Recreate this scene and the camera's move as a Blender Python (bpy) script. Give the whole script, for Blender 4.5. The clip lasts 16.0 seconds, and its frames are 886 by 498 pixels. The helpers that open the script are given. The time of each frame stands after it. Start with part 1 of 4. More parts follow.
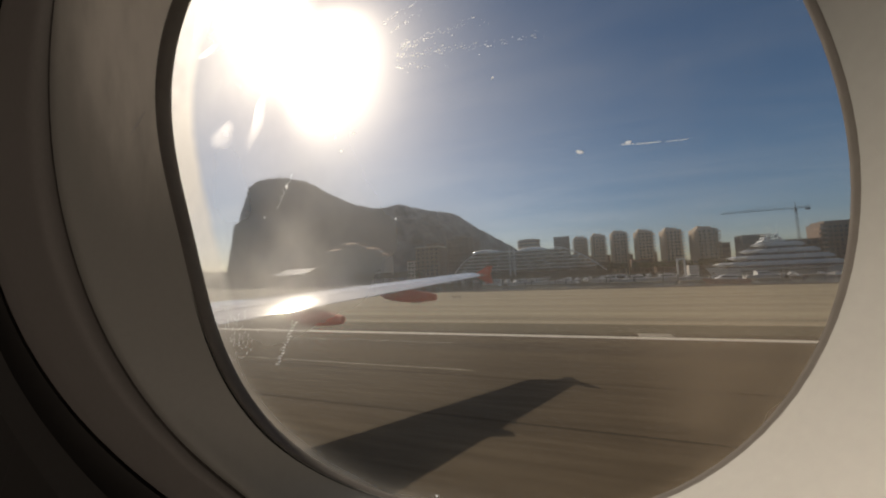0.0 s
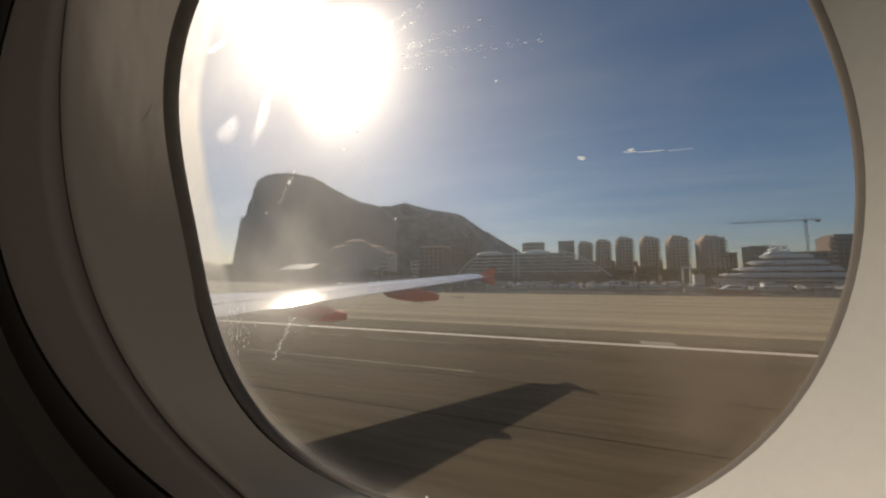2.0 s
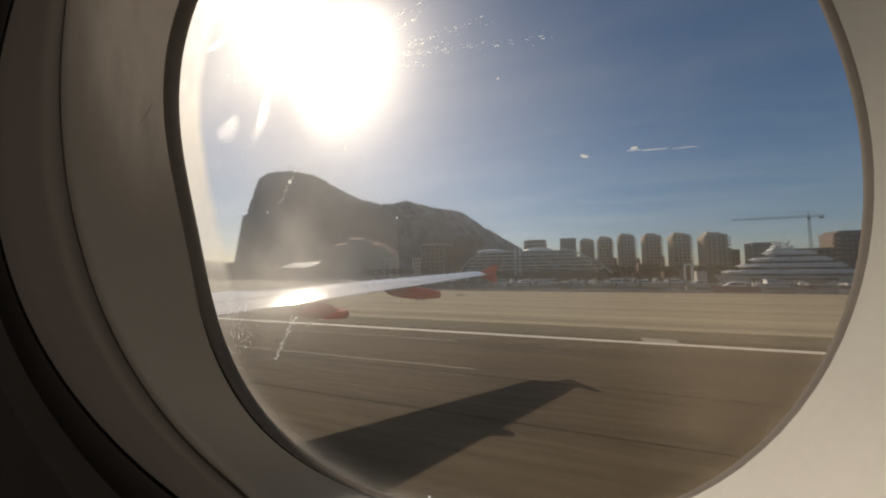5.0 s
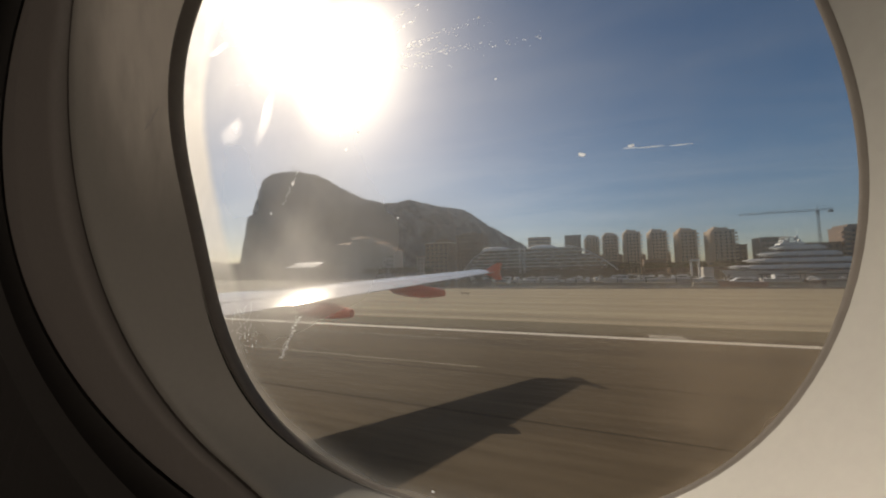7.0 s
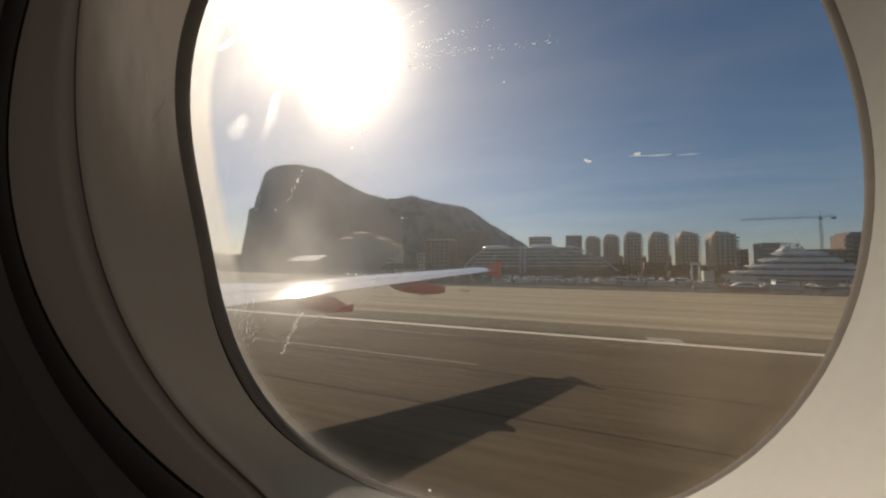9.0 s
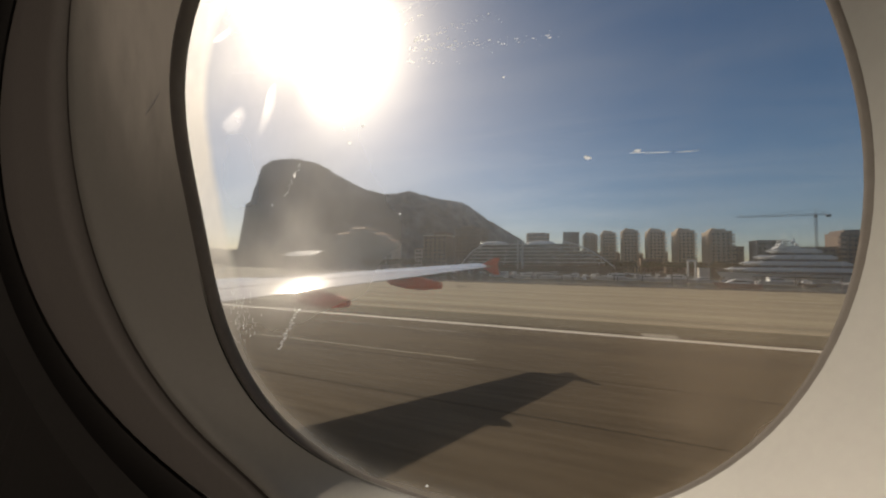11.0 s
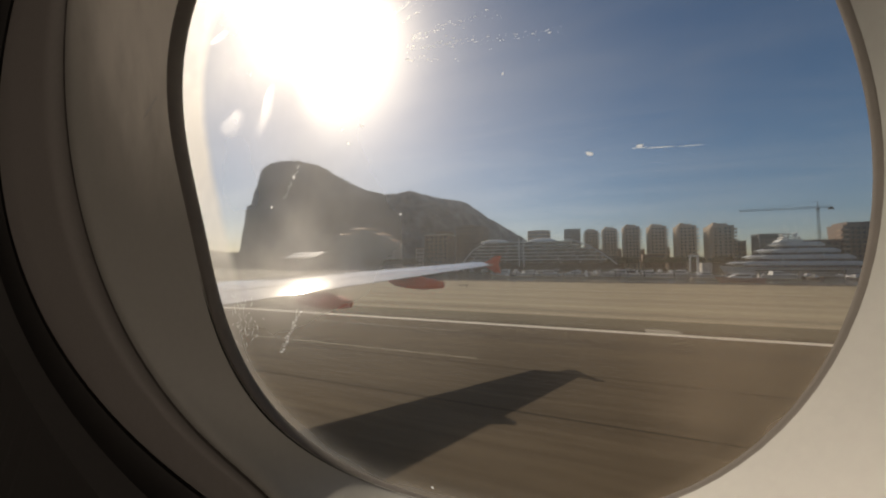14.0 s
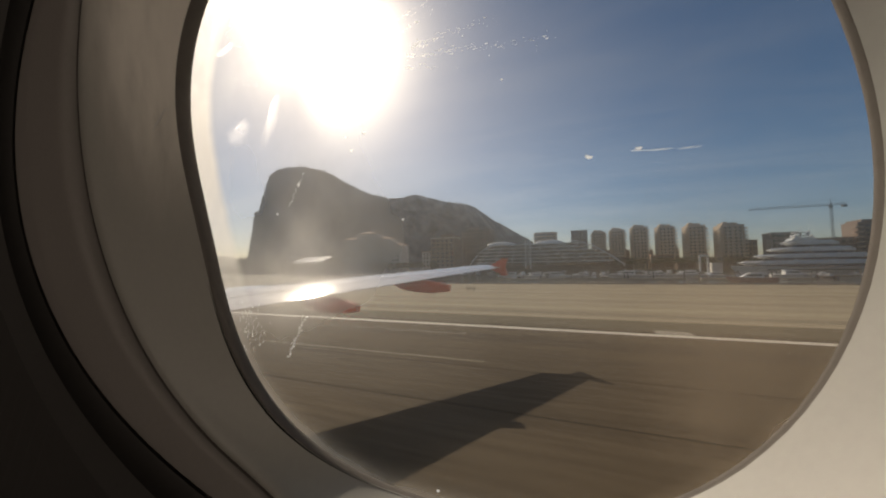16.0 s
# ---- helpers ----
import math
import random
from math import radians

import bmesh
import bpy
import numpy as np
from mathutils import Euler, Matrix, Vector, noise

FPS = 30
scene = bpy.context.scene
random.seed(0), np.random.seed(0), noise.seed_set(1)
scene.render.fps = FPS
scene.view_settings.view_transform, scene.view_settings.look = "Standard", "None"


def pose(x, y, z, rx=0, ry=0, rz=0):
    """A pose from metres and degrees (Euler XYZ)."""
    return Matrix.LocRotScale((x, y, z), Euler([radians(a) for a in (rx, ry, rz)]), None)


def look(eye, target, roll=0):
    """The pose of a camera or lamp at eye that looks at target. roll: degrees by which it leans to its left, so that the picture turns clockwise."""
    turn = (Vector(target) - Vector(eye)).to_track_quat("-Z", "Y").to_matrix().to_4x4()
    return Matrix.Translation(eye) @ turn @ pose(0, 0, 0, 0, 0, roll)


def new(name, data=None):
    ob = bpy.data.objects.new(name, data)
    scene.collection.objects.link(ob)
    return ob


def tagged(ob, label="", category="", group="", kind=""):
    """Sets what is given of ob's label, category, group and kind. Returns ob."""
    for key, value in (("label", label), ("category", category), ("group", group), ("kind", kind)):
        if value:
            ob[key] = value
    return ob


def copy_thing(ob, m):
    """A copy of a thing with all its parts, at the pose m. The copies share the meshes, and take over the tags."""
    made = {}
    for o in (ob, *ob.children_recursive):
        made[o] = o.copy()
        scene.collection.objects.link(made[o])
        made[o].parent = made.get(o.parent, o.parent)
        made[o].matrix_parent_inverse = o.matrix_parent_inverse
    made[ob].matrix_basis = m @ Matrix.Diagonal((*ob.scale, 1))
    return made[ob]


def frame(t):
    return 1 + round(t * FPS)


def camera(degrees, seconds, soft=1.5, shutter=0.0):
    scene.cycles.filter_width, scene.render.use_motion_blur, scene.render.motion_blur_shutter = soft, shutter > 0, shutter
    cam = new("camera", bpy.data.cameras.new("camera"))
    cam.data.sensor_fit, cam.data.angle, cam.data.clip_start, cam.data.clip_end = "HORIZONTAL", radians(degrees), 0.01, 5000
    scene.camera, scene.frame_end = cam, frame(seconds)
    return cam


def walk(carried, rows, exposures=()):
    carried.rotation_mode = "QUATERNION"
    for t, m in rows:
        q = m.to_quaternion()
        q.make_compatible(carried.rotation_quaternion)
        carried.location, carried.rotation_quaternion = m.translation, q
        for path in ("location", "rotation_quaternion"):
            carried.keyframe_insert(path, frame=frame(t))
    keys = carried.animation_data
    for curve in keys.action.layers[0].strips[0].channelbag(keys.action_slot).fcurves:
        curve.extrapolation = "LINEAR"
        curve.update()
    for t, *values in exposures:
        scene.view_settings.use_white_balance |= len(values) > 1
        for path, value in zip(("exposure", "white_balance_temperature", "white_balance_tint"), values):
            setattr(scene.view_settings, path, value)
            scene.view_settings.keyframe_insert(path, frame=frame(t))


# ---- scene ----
# The camera is held close to a cabin window of a standing airliner. X runs aft, Y out of the window, Z up.
cam = camera(105.0, 16.0, soft=2.05)
PATH = (
    (0.0, -0.0024, -0.0005, 3.6977, 94.76, -2.32, 20.61),
    (0.5, -0.0006, -0.0004, 3.6981, 95.22, -3.20, 21.16),
    (1.0, 0.0000, -0.0003, 3.6994, 95.03, -1.79, 21.56),
    (1.5, -0.0003, 0.0002, 3.6987, 94.95, -1.36, 21.62),
    (2.0, -0.0006, 0.0003, 3.6982, 94.79, -0.26, 21.30),
    (2.5, -0.0007, 0.0002, 3.6992, 94.78, -0.20, 21.53),
    (3.0, -0.0010, 0.0004, 3.6984, 94.53, -0.13, 21.35),
    (3.5, -0.0005, 0.0003, 3.6988, 94.45, -0.34, 21.47),
    (4.0, -0.0009, 0.0009, 3.6986, 94.74, -0.34, 21.54),
    (6.5, -0.0009, 0.0007, 3.6993, 93.80, -0.62, 21.67),
    (7.0, 0.0009, -0.0002, 3.6989, 94.14, -1.01, 22.26),
    (7.5, -0.0009, 0.0010, 3.6995, 93.99, -1.57, 22.20),
    (8.0, 0.0001, 0.0001, 3.6999, 94.02, 0.51, 22.01),
    (8.5, -0.0002, 0.0001, 3.7011, 93.45, 0.67, 22.19),
    (9.0, 0.0003, -0.0011, 3.7005, 93.62, 0.53, 22.38),
    (11.5, -0.0006, -0.0002, 3.7008, 92.66, 0.92, 21.77),
    (12.0, -0.0014, 0.0006, 3.7000, 92.49, 1.13, 21.74),
    (12.5, -0.0009, 0.0002, 3.7001, 92.53, 1.12, 21.91),
    (13.0, -0.0006, 0.0002, 3.7004, 92.48, 1.00, 22.23),
    (13.5, -0.0012, -0.0003, 3.7008, 92.58, 0.40, 22.81),
    (14.0, -0.0007, 0.0004, 3.7010, 92.78, -0.19, 22.17),
    (14.5, -0.0006, 0.0005, 3.7001, 93.00, 0.39, 21.74),
    (15.0, -0.0001, -0.0001, 3.7005, 93.34, -0.61, 22.50),
    (15.5, -0.0003, 0.0006, 3.7001, 93.36, -0.38, 22.75),
    (16.0, 0.0011, -0.0003, 3.7013, 93.33, -0.89, 23.21),
)
walk(cam, [(t, pose(x, y, z, tilt, 0, turn) @ pose(0, 0, 0, 0, 0, lean)) for t, x, y, z, tilt, lean, turn in PATH],
     exposures=((0.0, 0.36, 8000, 10.5), (2.0, 0.43, 8050, 10.5), (8.0, 0.48, 8150, 10.5), (16.0, 0.48, 8150, 10.5)))

# ---- light ----
SUN_EL, SUN_LEFT = 33.4, 43.1          # degrees above the horizon, and forward of straight out of the window
el, az = radians(SUN_EL), radians(SUN_LEFT)
SUN_DIR = Vector((-math.sin(az) * math.cos(el), math.cos(az) * math.cos(el), math.sin(el)))
world = bpy.data.worlds.new("sky")
scene.world = world
world.use_nodes = True
nt = world.node_tree
sky = nt.nodes.new("ShaderNodeTexSky")
sky.sky_type, sky.sun_disc = "NISHITA", False
sky.sun_elevation, sky.sun_rotation = el, -az
sky.air_density, sky.dust_density, sky.ozone_density = 0.9, 1.2, 2.0
sky.altitude = 900.0



def world_node(kind, operation=None, values=(), **links):
    n = nt.nodes.new("ShaderNode" + kind)
    if operation:
        n.operation = operation
    for k, v in values:
        n.inputs[k].default_value = v
    return n


# thin cirrus drawn out over the whole sky, and paler, cooler air low down
where, xyz = world_node("TexCoord"), world_node("SeparateXYZ")
nt.links.new(where.outputs["Generated"], xyz.inputs[0])
lift = world_node("Math", "ADD", ((1, 0.12),))
nt.links.new(xyz.outputs["Z"], lift.inputs[0])
flat = world_node("CombineXYZ")
for k in "XY":
    over = world_node("Math", "DIVIDE")
    nt.links.new(xyz.outputs[k], over.inputs[0])
    nt.links.new(lift.outputs[0], over.inputs[1])
    nt.links.new(over.outputs[0], flat.inputs[k])
combed = world_node("Mapping", None, ((2, (0, 0, 0.5)), (3, (0.45, 1.5, 1))))
nt.links.new(flat.outputs[0], combed.inputs[0])
wisps = world_node("TexNoise", None, (("Scale", 1.7), ("Detail", 7.0), ("Roughness", 0.62), ("Distortion", 0.5)))
nt.links.new(combed.outputs[0], wisps.inputs["Vector"])
thin = world_node("MapRange", None, ((1, 0.40), (2, 0.80), (3, 0.0), (4, 1.0)))
nt.links.new(wisps.outputs["Fac"], thin.inputs[0])
pale, glow = world_node("MapRange", None, ((3, 1.22), (4, 1.0))), world_node("MapRange", None, ((3, 0.91), (4, 1.01)))
for n in (pale, glow):
    nt.links.new(thin.outputs[0], n.inputs[0])
veil = world_node("HueSaturation")
nt.links.new(sky.outputs[0], veil.inputs["Color"])
nt.links.new(pale.outputs[0], veil.inputs["Saturation"])
nt.links.new(glow.outputs[0], veil.inputs["Value"])
low_air = world_node("MapRange", None, ((1, 0.0), (2, 0.26), (3, 1.0), (4, 0.0)))
nt.links.new(xyz.outputs["Z"], low_air.inputs[0])
cool = world_node("Mix")
cool.data_type, cool.blend_type = "RGBA", "MULTIPLY"
cool.inputs[7].default_value = (0.78, 0.78, 0.84, 1)
nt.links.new(low_air.outputs[0], cool.inputs[0])
nt.links.new(veil.outputs[0], cool.inputs[6])
# hazy air glows round the sun
near_sun = world_node("VectorMath", "DOT_PRODUCT", ((1, SUN_DIR),))
nt.links.new(where.outputs["Generated"], near_sun.inputs[0])
above = world_node("Math", "MAXIMUM", ((1, 0.0),))
nt.links.new(near_sun.outputs["Value"], above.inputs[0])
spread = world_node("Math", "POWER", ((1, 20.0),))
nt.links.new(above.outputs[0], spread.inputs[0])
aureole = world_node("VectorMath", "SCALE", ((0, (3.6, 3.8, 4.1)),))
nt.links.new(spread.outputs[0], aureole.inputs["Scale"])
hazy = world_node("VectorMath", "ADD")
nt.links.new(cool.outputs[2], hazy.inputs[0])
nt.links.new(aureole.outputs[0], hazy.inputs[1])
nt.links.new(hazy.outputs[0], nt.nodes["Background"].inputs[0])
nt.nodes["Background"].inputs[1].default_value = 0.0545
sun = new("sun", bpy.data.lights.new("sun", "SUN"))
sun.data.energy, sun.data.angle, sun.data.color = 2.6, radians(0.53), (1.0, 0.95, 0.88)
sun.matrix_world = SUN_DIR.to_track_quat("Z", "Y").to_matrix().to_4x4()


far_row = new("far_window_light", bpy.data.lights.new("far_window_light", "AREA"))
far_row.data.shape, far_row.data.size, far_row.data.size_y = "RECTANGLE", 4.6, 0.33
far_row.data.energy, far_row.data.color = 32.0, (1.0, 0.90, 0.875)
far_row.matrix_world = look((-0.5, -3.60, 3.75), (-0.5, 0.0, 3.75))

# ---- materials ----
LEAN = 0.08                            # the cabin wall leans inwards with height


def wall_y(d, z):
    return d - LEAN * (z - 3.7)


def nodes_of(name):
    m = bpy.data.materials.new(name)
    m.use_nodes = True
    t = m.node_tree
    return m, t, t.nodes["Principled BSDF"]


def surf(name, c1, c2, scale=4.0, rough=0.6, metal=0.0, bump=0.2, fine=12.0, stretch=(1, 1, 1), spread=0.5, vary=0.0, dist=0.01, spec=0.5):
    """A painted, mineral or metal surface: two colours mixed at a large and a fine scale, uneven gloss and a fine relief."""
    m, t, b = nodes_of(name)
    tc, mp = t.nodes.new("ShaderNodeTexCoord"), t.nodes.new("ShaderNodeMapping")
    mp.inputs["Scale"].default_value = stretch
    t.links.new(tc.outputs["Object"], mp.inputs[0])
    big, small = t.nodes.new("ShaderNodeTexNoise"), t.nodes.new("ShaderNodeTexNoise")
    big.inputs["Scale"].default_value, big.inputs["Detail"].default_value = scale, 6
    small.inputs["Scale"].default_value, small.inputs["Detail"].default_value = scale * fine, 4
    for n in (big, small):
        t.links.new(mp.outputs[0], n.inputs["Vector"])
    add = t.nodes.new("ShaderNodeMix")
    add.data_type = "FLOAT"
    add.inputs[0].default_value = 0.4
    t.links.new(big.outputs["Fac"], add.inputs[2])
    t.links.new(small.outputs["Fac"], add.inputs[3])
    ramp = t.nodes.new("ShaderNodeValToRGB")
    ramp.color_ramp.elements[0].position, ramp.color_ramp.elements[1].position = 0.5 - spread / 2, 0.5 + spread / 2
    ramp.color_ramp.elements[0].color, ramp.color_ramp.elements[1].color = (*c1, 1), (*c2, 1)
    t.links.new(add.outputs[0], ramp.inputs[0])
    colour = ramp.outputs[0]
    if vary:
        info, hsv, mr = t.nodes.new("ShaderNodeObjectInfo"), t.nodes.new("ShaderNodeHueSaturation"), t.nodes.new("ShaderNodeMapRange")
        mr.inputs[3].default_value, mr.inputs[4].default_value = 1 - vary, 1 + vary
        t.links.new(info.outputs["Random"], mr.inputs[0])
        t.links.new(mr.outputs[0], hsv.inputs["Value"])
        t.links.new(colour, hsv.inputs["Color"])
        colour = hsv.outputs[0]
    t.links.new(colour, b.inputs["Base Color"])
    mr = t.nodes.new("ShaderNodeMapRange")
    mr.inputs[3].default_value, mr.inputs[4].default_value = max(rough - 0.1, 0.02), min(rough + 0.1, 1)
    t.links.new(big.outputs["Fac"], mr.inputs[0])
    t.links.new(mr.outputs[0], b.inputs["Roughness"])
    b.inputs["Metallic"].default_value = metal
    b.inputs["Specular IOR Level"].default_value = spec
    if bump:
        bp = t.nodes.new("ShaderNodeBump")
        bp.inputs["Strength"].default_value, bp.inputs["Distance"].default_value = bump, dist
        t.links.new(small.outputs["Fac"], bp.inputs["Height"])
        t.links.new(bp.outputs[0], b.inputs["Normal"])
    return m


def paint_glare(m, colour, spots):
    """Glare painted as pale, streaky patches on a surface: x, z, reach and strength of each."""
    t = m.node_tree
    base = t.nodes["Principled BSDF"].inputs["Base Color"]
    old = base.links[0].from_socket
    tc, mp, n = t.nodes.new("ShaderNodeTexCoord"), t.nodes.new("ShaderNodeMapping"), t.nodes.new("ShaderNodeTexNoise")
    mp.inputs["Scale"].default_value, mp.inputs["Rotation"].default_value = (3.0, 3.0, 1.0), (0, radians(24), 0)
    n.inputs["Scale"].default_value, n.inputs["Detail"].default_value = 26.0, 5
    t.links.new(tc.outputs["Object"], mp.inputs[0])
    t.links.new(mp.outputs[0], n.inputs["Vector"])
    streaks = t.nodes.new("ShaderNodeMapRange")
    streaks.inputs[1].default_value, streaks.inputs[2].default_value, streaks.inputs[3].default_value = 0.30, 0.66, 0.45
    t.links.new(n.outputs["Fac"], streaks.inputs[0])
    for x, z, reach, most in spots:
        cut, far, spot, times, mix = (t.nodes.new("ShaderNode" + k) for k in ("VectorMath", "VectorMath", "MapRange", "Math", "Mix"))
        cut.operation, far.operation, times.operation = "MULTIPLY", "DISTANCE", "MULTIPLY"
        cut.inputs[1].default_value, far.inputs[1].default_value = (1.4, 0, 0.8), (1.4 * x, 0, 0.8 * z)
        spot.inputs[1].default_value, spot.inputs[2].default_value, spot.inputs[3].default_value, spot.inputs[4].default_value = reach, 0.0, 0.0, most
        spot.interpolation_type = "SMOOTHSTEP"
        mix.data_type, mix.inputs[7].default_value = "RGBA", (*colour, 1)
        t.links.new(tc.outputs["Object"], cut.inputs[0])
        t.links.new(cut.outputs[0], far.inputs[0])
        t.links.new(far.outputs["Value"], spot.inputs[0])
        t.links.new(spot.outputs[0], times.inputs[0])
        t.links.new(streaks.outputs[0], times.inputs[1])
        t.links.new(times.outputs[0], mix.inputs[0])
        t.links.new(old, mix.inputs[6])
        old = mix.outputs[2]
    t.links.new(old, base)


def pane_material(name, scatter, low, high, dirt_and_glare=False):
    """Scratched, dusty acrylic: mostly clear, part of the light is scattered forward by fine scratches and part by dust."""
    m = bpy.data.materials.new(name)
    m.use_nodes = True
    t = m.node_tree
    t.nodes.remove(t.nodes["Principled BSDF"])

    def calc(operation, a, b=None):
        n = t.nodes.new("ShaderNodeMath")
        n.operation = operation
        for k, v in enumerate((a, b)):
            if v is None:
                continue
            if isinstance(v, (int, float)):
                n.inputs[k].default_value = v
            else:
                t.links.new(v, n.inputs[k])
        return n.outputs[0]

    def fade(v, a, b, lo=0.0, hi=1.0):
        n = t.nodes.new("ShaderNodeMapRange")
        n.interpolation_type = "SMOOTHSTEP"
        for k, w in enumerate((a, b, lo, hi)):
            n.inputs[k + 1].default_value = w
        t.links.new(v, n.inputs[0])
        return n.outputs[0]

    def bell(v, wide, most):
        share = calc("MULTIPLY", v, 1.0 / wide)
        return calc("MULTIPLY", calc("POWER", math.e, calc("MULTIPLY", calc("MULTIPLY", share, share), -1.0)), most)

    def grain(scale, detail, stretch=(1, 1, 1)):
        mp, n = t.nodes.new("ShaderNodeMapping"), t.nodes.new("ShaderNodeTexNoise")
        mp.inputs["Scale"].default_value = stretch
        n.inputs["Scale"].default_value, n.inputs["Detail"].default_value = scale, detail
        t.links.new(tc.outputs["Object"], mp.inputs[0])
        t.links.new(mp.outputs[0], n.inputs["Vector"])
        return n.outputs["Fac"]

    shader = t.nodes.new("ShaderNodeBsdfTransparent")
    shader.inputs[0].default_value = (0.97, 0.97, 0.97, 1)
    for ior, share in scatter:
        lobe, mix = t.nodes.new("ShaderNodeBsdfRefraction"), t.nodes.new("ShaderNodeMixShader")
        lobe.inputs["IOR"].default_value, lobe.inputs["Roughness"].default_value = ior, 1.0
        mix.inputs[0].default_value = share
        t.links.new(shader.outputs[0], mix.inputs[1])
        t.links.new(lobe.outputs[0], mix.inputs[2])
        shader = mix
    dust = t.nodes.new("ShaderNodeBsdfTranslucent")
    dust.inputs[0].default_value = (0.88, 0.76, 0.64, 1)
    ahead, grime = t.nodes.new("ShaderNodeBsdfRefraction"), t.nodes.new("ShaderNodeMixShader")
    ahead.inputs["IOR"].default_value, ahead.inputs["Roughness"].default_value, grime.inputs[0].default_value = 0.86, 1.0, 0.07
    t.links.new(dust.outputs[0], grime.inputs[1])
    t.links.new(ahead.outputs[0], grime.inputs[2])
    tc = t.nodes.new("ShaderNodeTexCoord")
    fine = grain(30.0, 3)
    fac = fade(calc("MULTIPLY", grain(9.0, 2), fine), 0.10, 0.42, low, high)
    if dirt_and_glare:
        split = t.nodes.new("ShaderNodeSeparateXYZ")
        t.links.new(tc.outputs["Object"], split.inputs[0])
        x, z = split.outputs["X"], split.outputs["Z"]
        # the lit frame edge and its glare, painted as a dusty rim: how far out a point lies, as a share of the pane's
        # outline
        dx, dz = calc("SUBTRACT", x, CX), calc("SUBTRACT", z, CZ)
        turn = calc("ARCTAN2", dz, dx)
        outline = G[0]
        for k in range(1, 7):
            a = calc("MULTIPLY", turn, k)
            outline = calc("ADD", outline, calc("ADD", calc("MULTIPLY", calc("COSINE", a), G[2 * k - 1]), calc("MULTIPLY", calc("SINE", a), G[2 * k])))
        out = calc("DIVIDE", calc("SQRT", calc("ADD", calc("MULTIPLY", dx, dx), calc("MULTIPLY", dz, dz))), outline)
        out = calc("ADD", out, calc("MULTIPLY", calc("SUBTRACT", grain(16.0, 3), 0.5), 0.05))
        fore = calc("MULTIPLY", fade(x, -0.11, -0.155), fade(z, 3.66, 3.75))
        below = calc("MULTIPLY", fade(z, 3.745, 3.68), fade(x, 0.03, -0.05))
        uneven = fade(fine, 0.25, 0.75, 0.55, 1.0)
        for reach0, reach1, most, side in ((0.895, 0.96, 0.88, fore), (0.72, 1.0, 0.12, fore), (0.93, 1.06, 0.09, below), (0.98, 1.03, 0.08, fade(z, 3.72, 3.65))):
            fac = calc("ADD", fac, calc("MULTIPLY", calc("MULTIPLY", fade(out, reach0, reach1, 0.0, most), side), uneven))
        # the cabin's warm reflection towards the aft side, painted as a browner dust colour
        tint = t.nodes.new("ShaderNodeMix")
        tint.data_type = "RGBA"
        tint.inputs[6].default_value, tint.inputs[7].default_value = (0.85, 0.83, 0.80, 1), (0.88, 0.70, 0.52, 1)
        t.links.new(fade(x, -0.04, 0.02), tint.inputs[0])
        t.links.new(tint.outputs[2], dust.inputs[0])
        # smudges of dirt with glare haze painted in, and tall streaks that copy reflections
        for sx, sz, reach, most in ((-0.104, 3.715, 0.058, 0.52), (-0.136, 3.697, 0.046, 0.56), (0.036, 3.678, 0.062, 0.15), (-0.142, 3.785, 0.066, 0.34), (-0.095, 3.752, 0.060, 0.14), (-0.060, 3.712, 0.075, 0.09), (0.004, 3.692, 0.040, 0.07)):
            far = t.nodes.new("ShaderNodeVectorMath")
            far.operation = "DISTANCE"
            far.inputs[1].default_value = (sx, wall_y(0.1136, sz), sz)
            t.links.new(tc.outputs["Object"], far.inputs[0])
            fac = calc("ADD", fac, calc("MULTIPLY", bell(far.outputs["Value"], reach * 0.52, most), fine))
        reflected = fade(grain(55.0, 3, (1.0, 1.0, 0.16)), 0.50, 0.72)
        fac = calc("ADD", fac, calc("MULTIPLY", calc("MULTIPLY", reflected, fade(x, -0.03, 0.01, 0.0, 1.0)), fade(z, 3.765, 3.69, 0.006, 0.026)))
        fac = calc("MINIMUM", fac, 0.9)
    fac = calc("ADD", fac, 0.004)
    c = t.nodes.new("ShaderNodeMixShader")
    t.links.new(fac, c.inputs[0])
    t.links.new(shader.outputs[0], c.inputs[1])
    t.links.new(grime.outputs[0], c.inputs[2])
    t.links.new(c.outputs[0], t.nodes["Material Output"].inputs["Surface"])
    return m


CX, CZ = -0.06, 3.745                  # the middle of the window, and its outline as a wave round it
G = (0.12608, 0.00122, 0.00123, -0.00682, -0.00534, -0.0008, -0.00069, -0.00241, -0.00362, 0.00143, 0.00076, 0.00014, 0.00016)
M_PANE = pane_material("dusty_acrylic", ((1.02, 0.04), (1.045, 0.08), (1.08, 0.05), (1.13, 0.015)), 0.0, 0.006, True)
M_CLEAR = pane_material("scratched_acrylic", ((1.02, 0.03), (1.045, 0.03)), 0.0, 0.004)
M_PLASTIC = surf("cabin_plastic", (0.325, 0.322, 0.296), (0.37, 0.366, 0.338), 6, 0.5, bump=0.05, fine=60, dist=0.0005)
# glare over the fore reveal, put into the plastic's colour
paint_glare(M_PLASTIC, (0.98, 0.95, 0.88), ((-0.188, 3.824, 0.090, 1.0), (-0.1995, 3.8050, 0.016, 1.0), (-0.182, 3.842, 0.100, 1.0), (-0.194, 3.808, 0.05, 0.8)))
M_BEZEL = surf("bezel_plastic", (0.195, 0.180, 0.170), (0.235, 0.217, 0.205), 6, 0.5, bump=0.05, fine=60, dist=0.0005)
# held near black: the cabin's shade is put into this colour
M_SHADED_LINING = surf("shaded_cabin_lining", (0.018, 0.016, 0.015), (0.027, 0.024, 0.022), 6, 0.7, bump=0.05, fine=60, dist=0.0005)
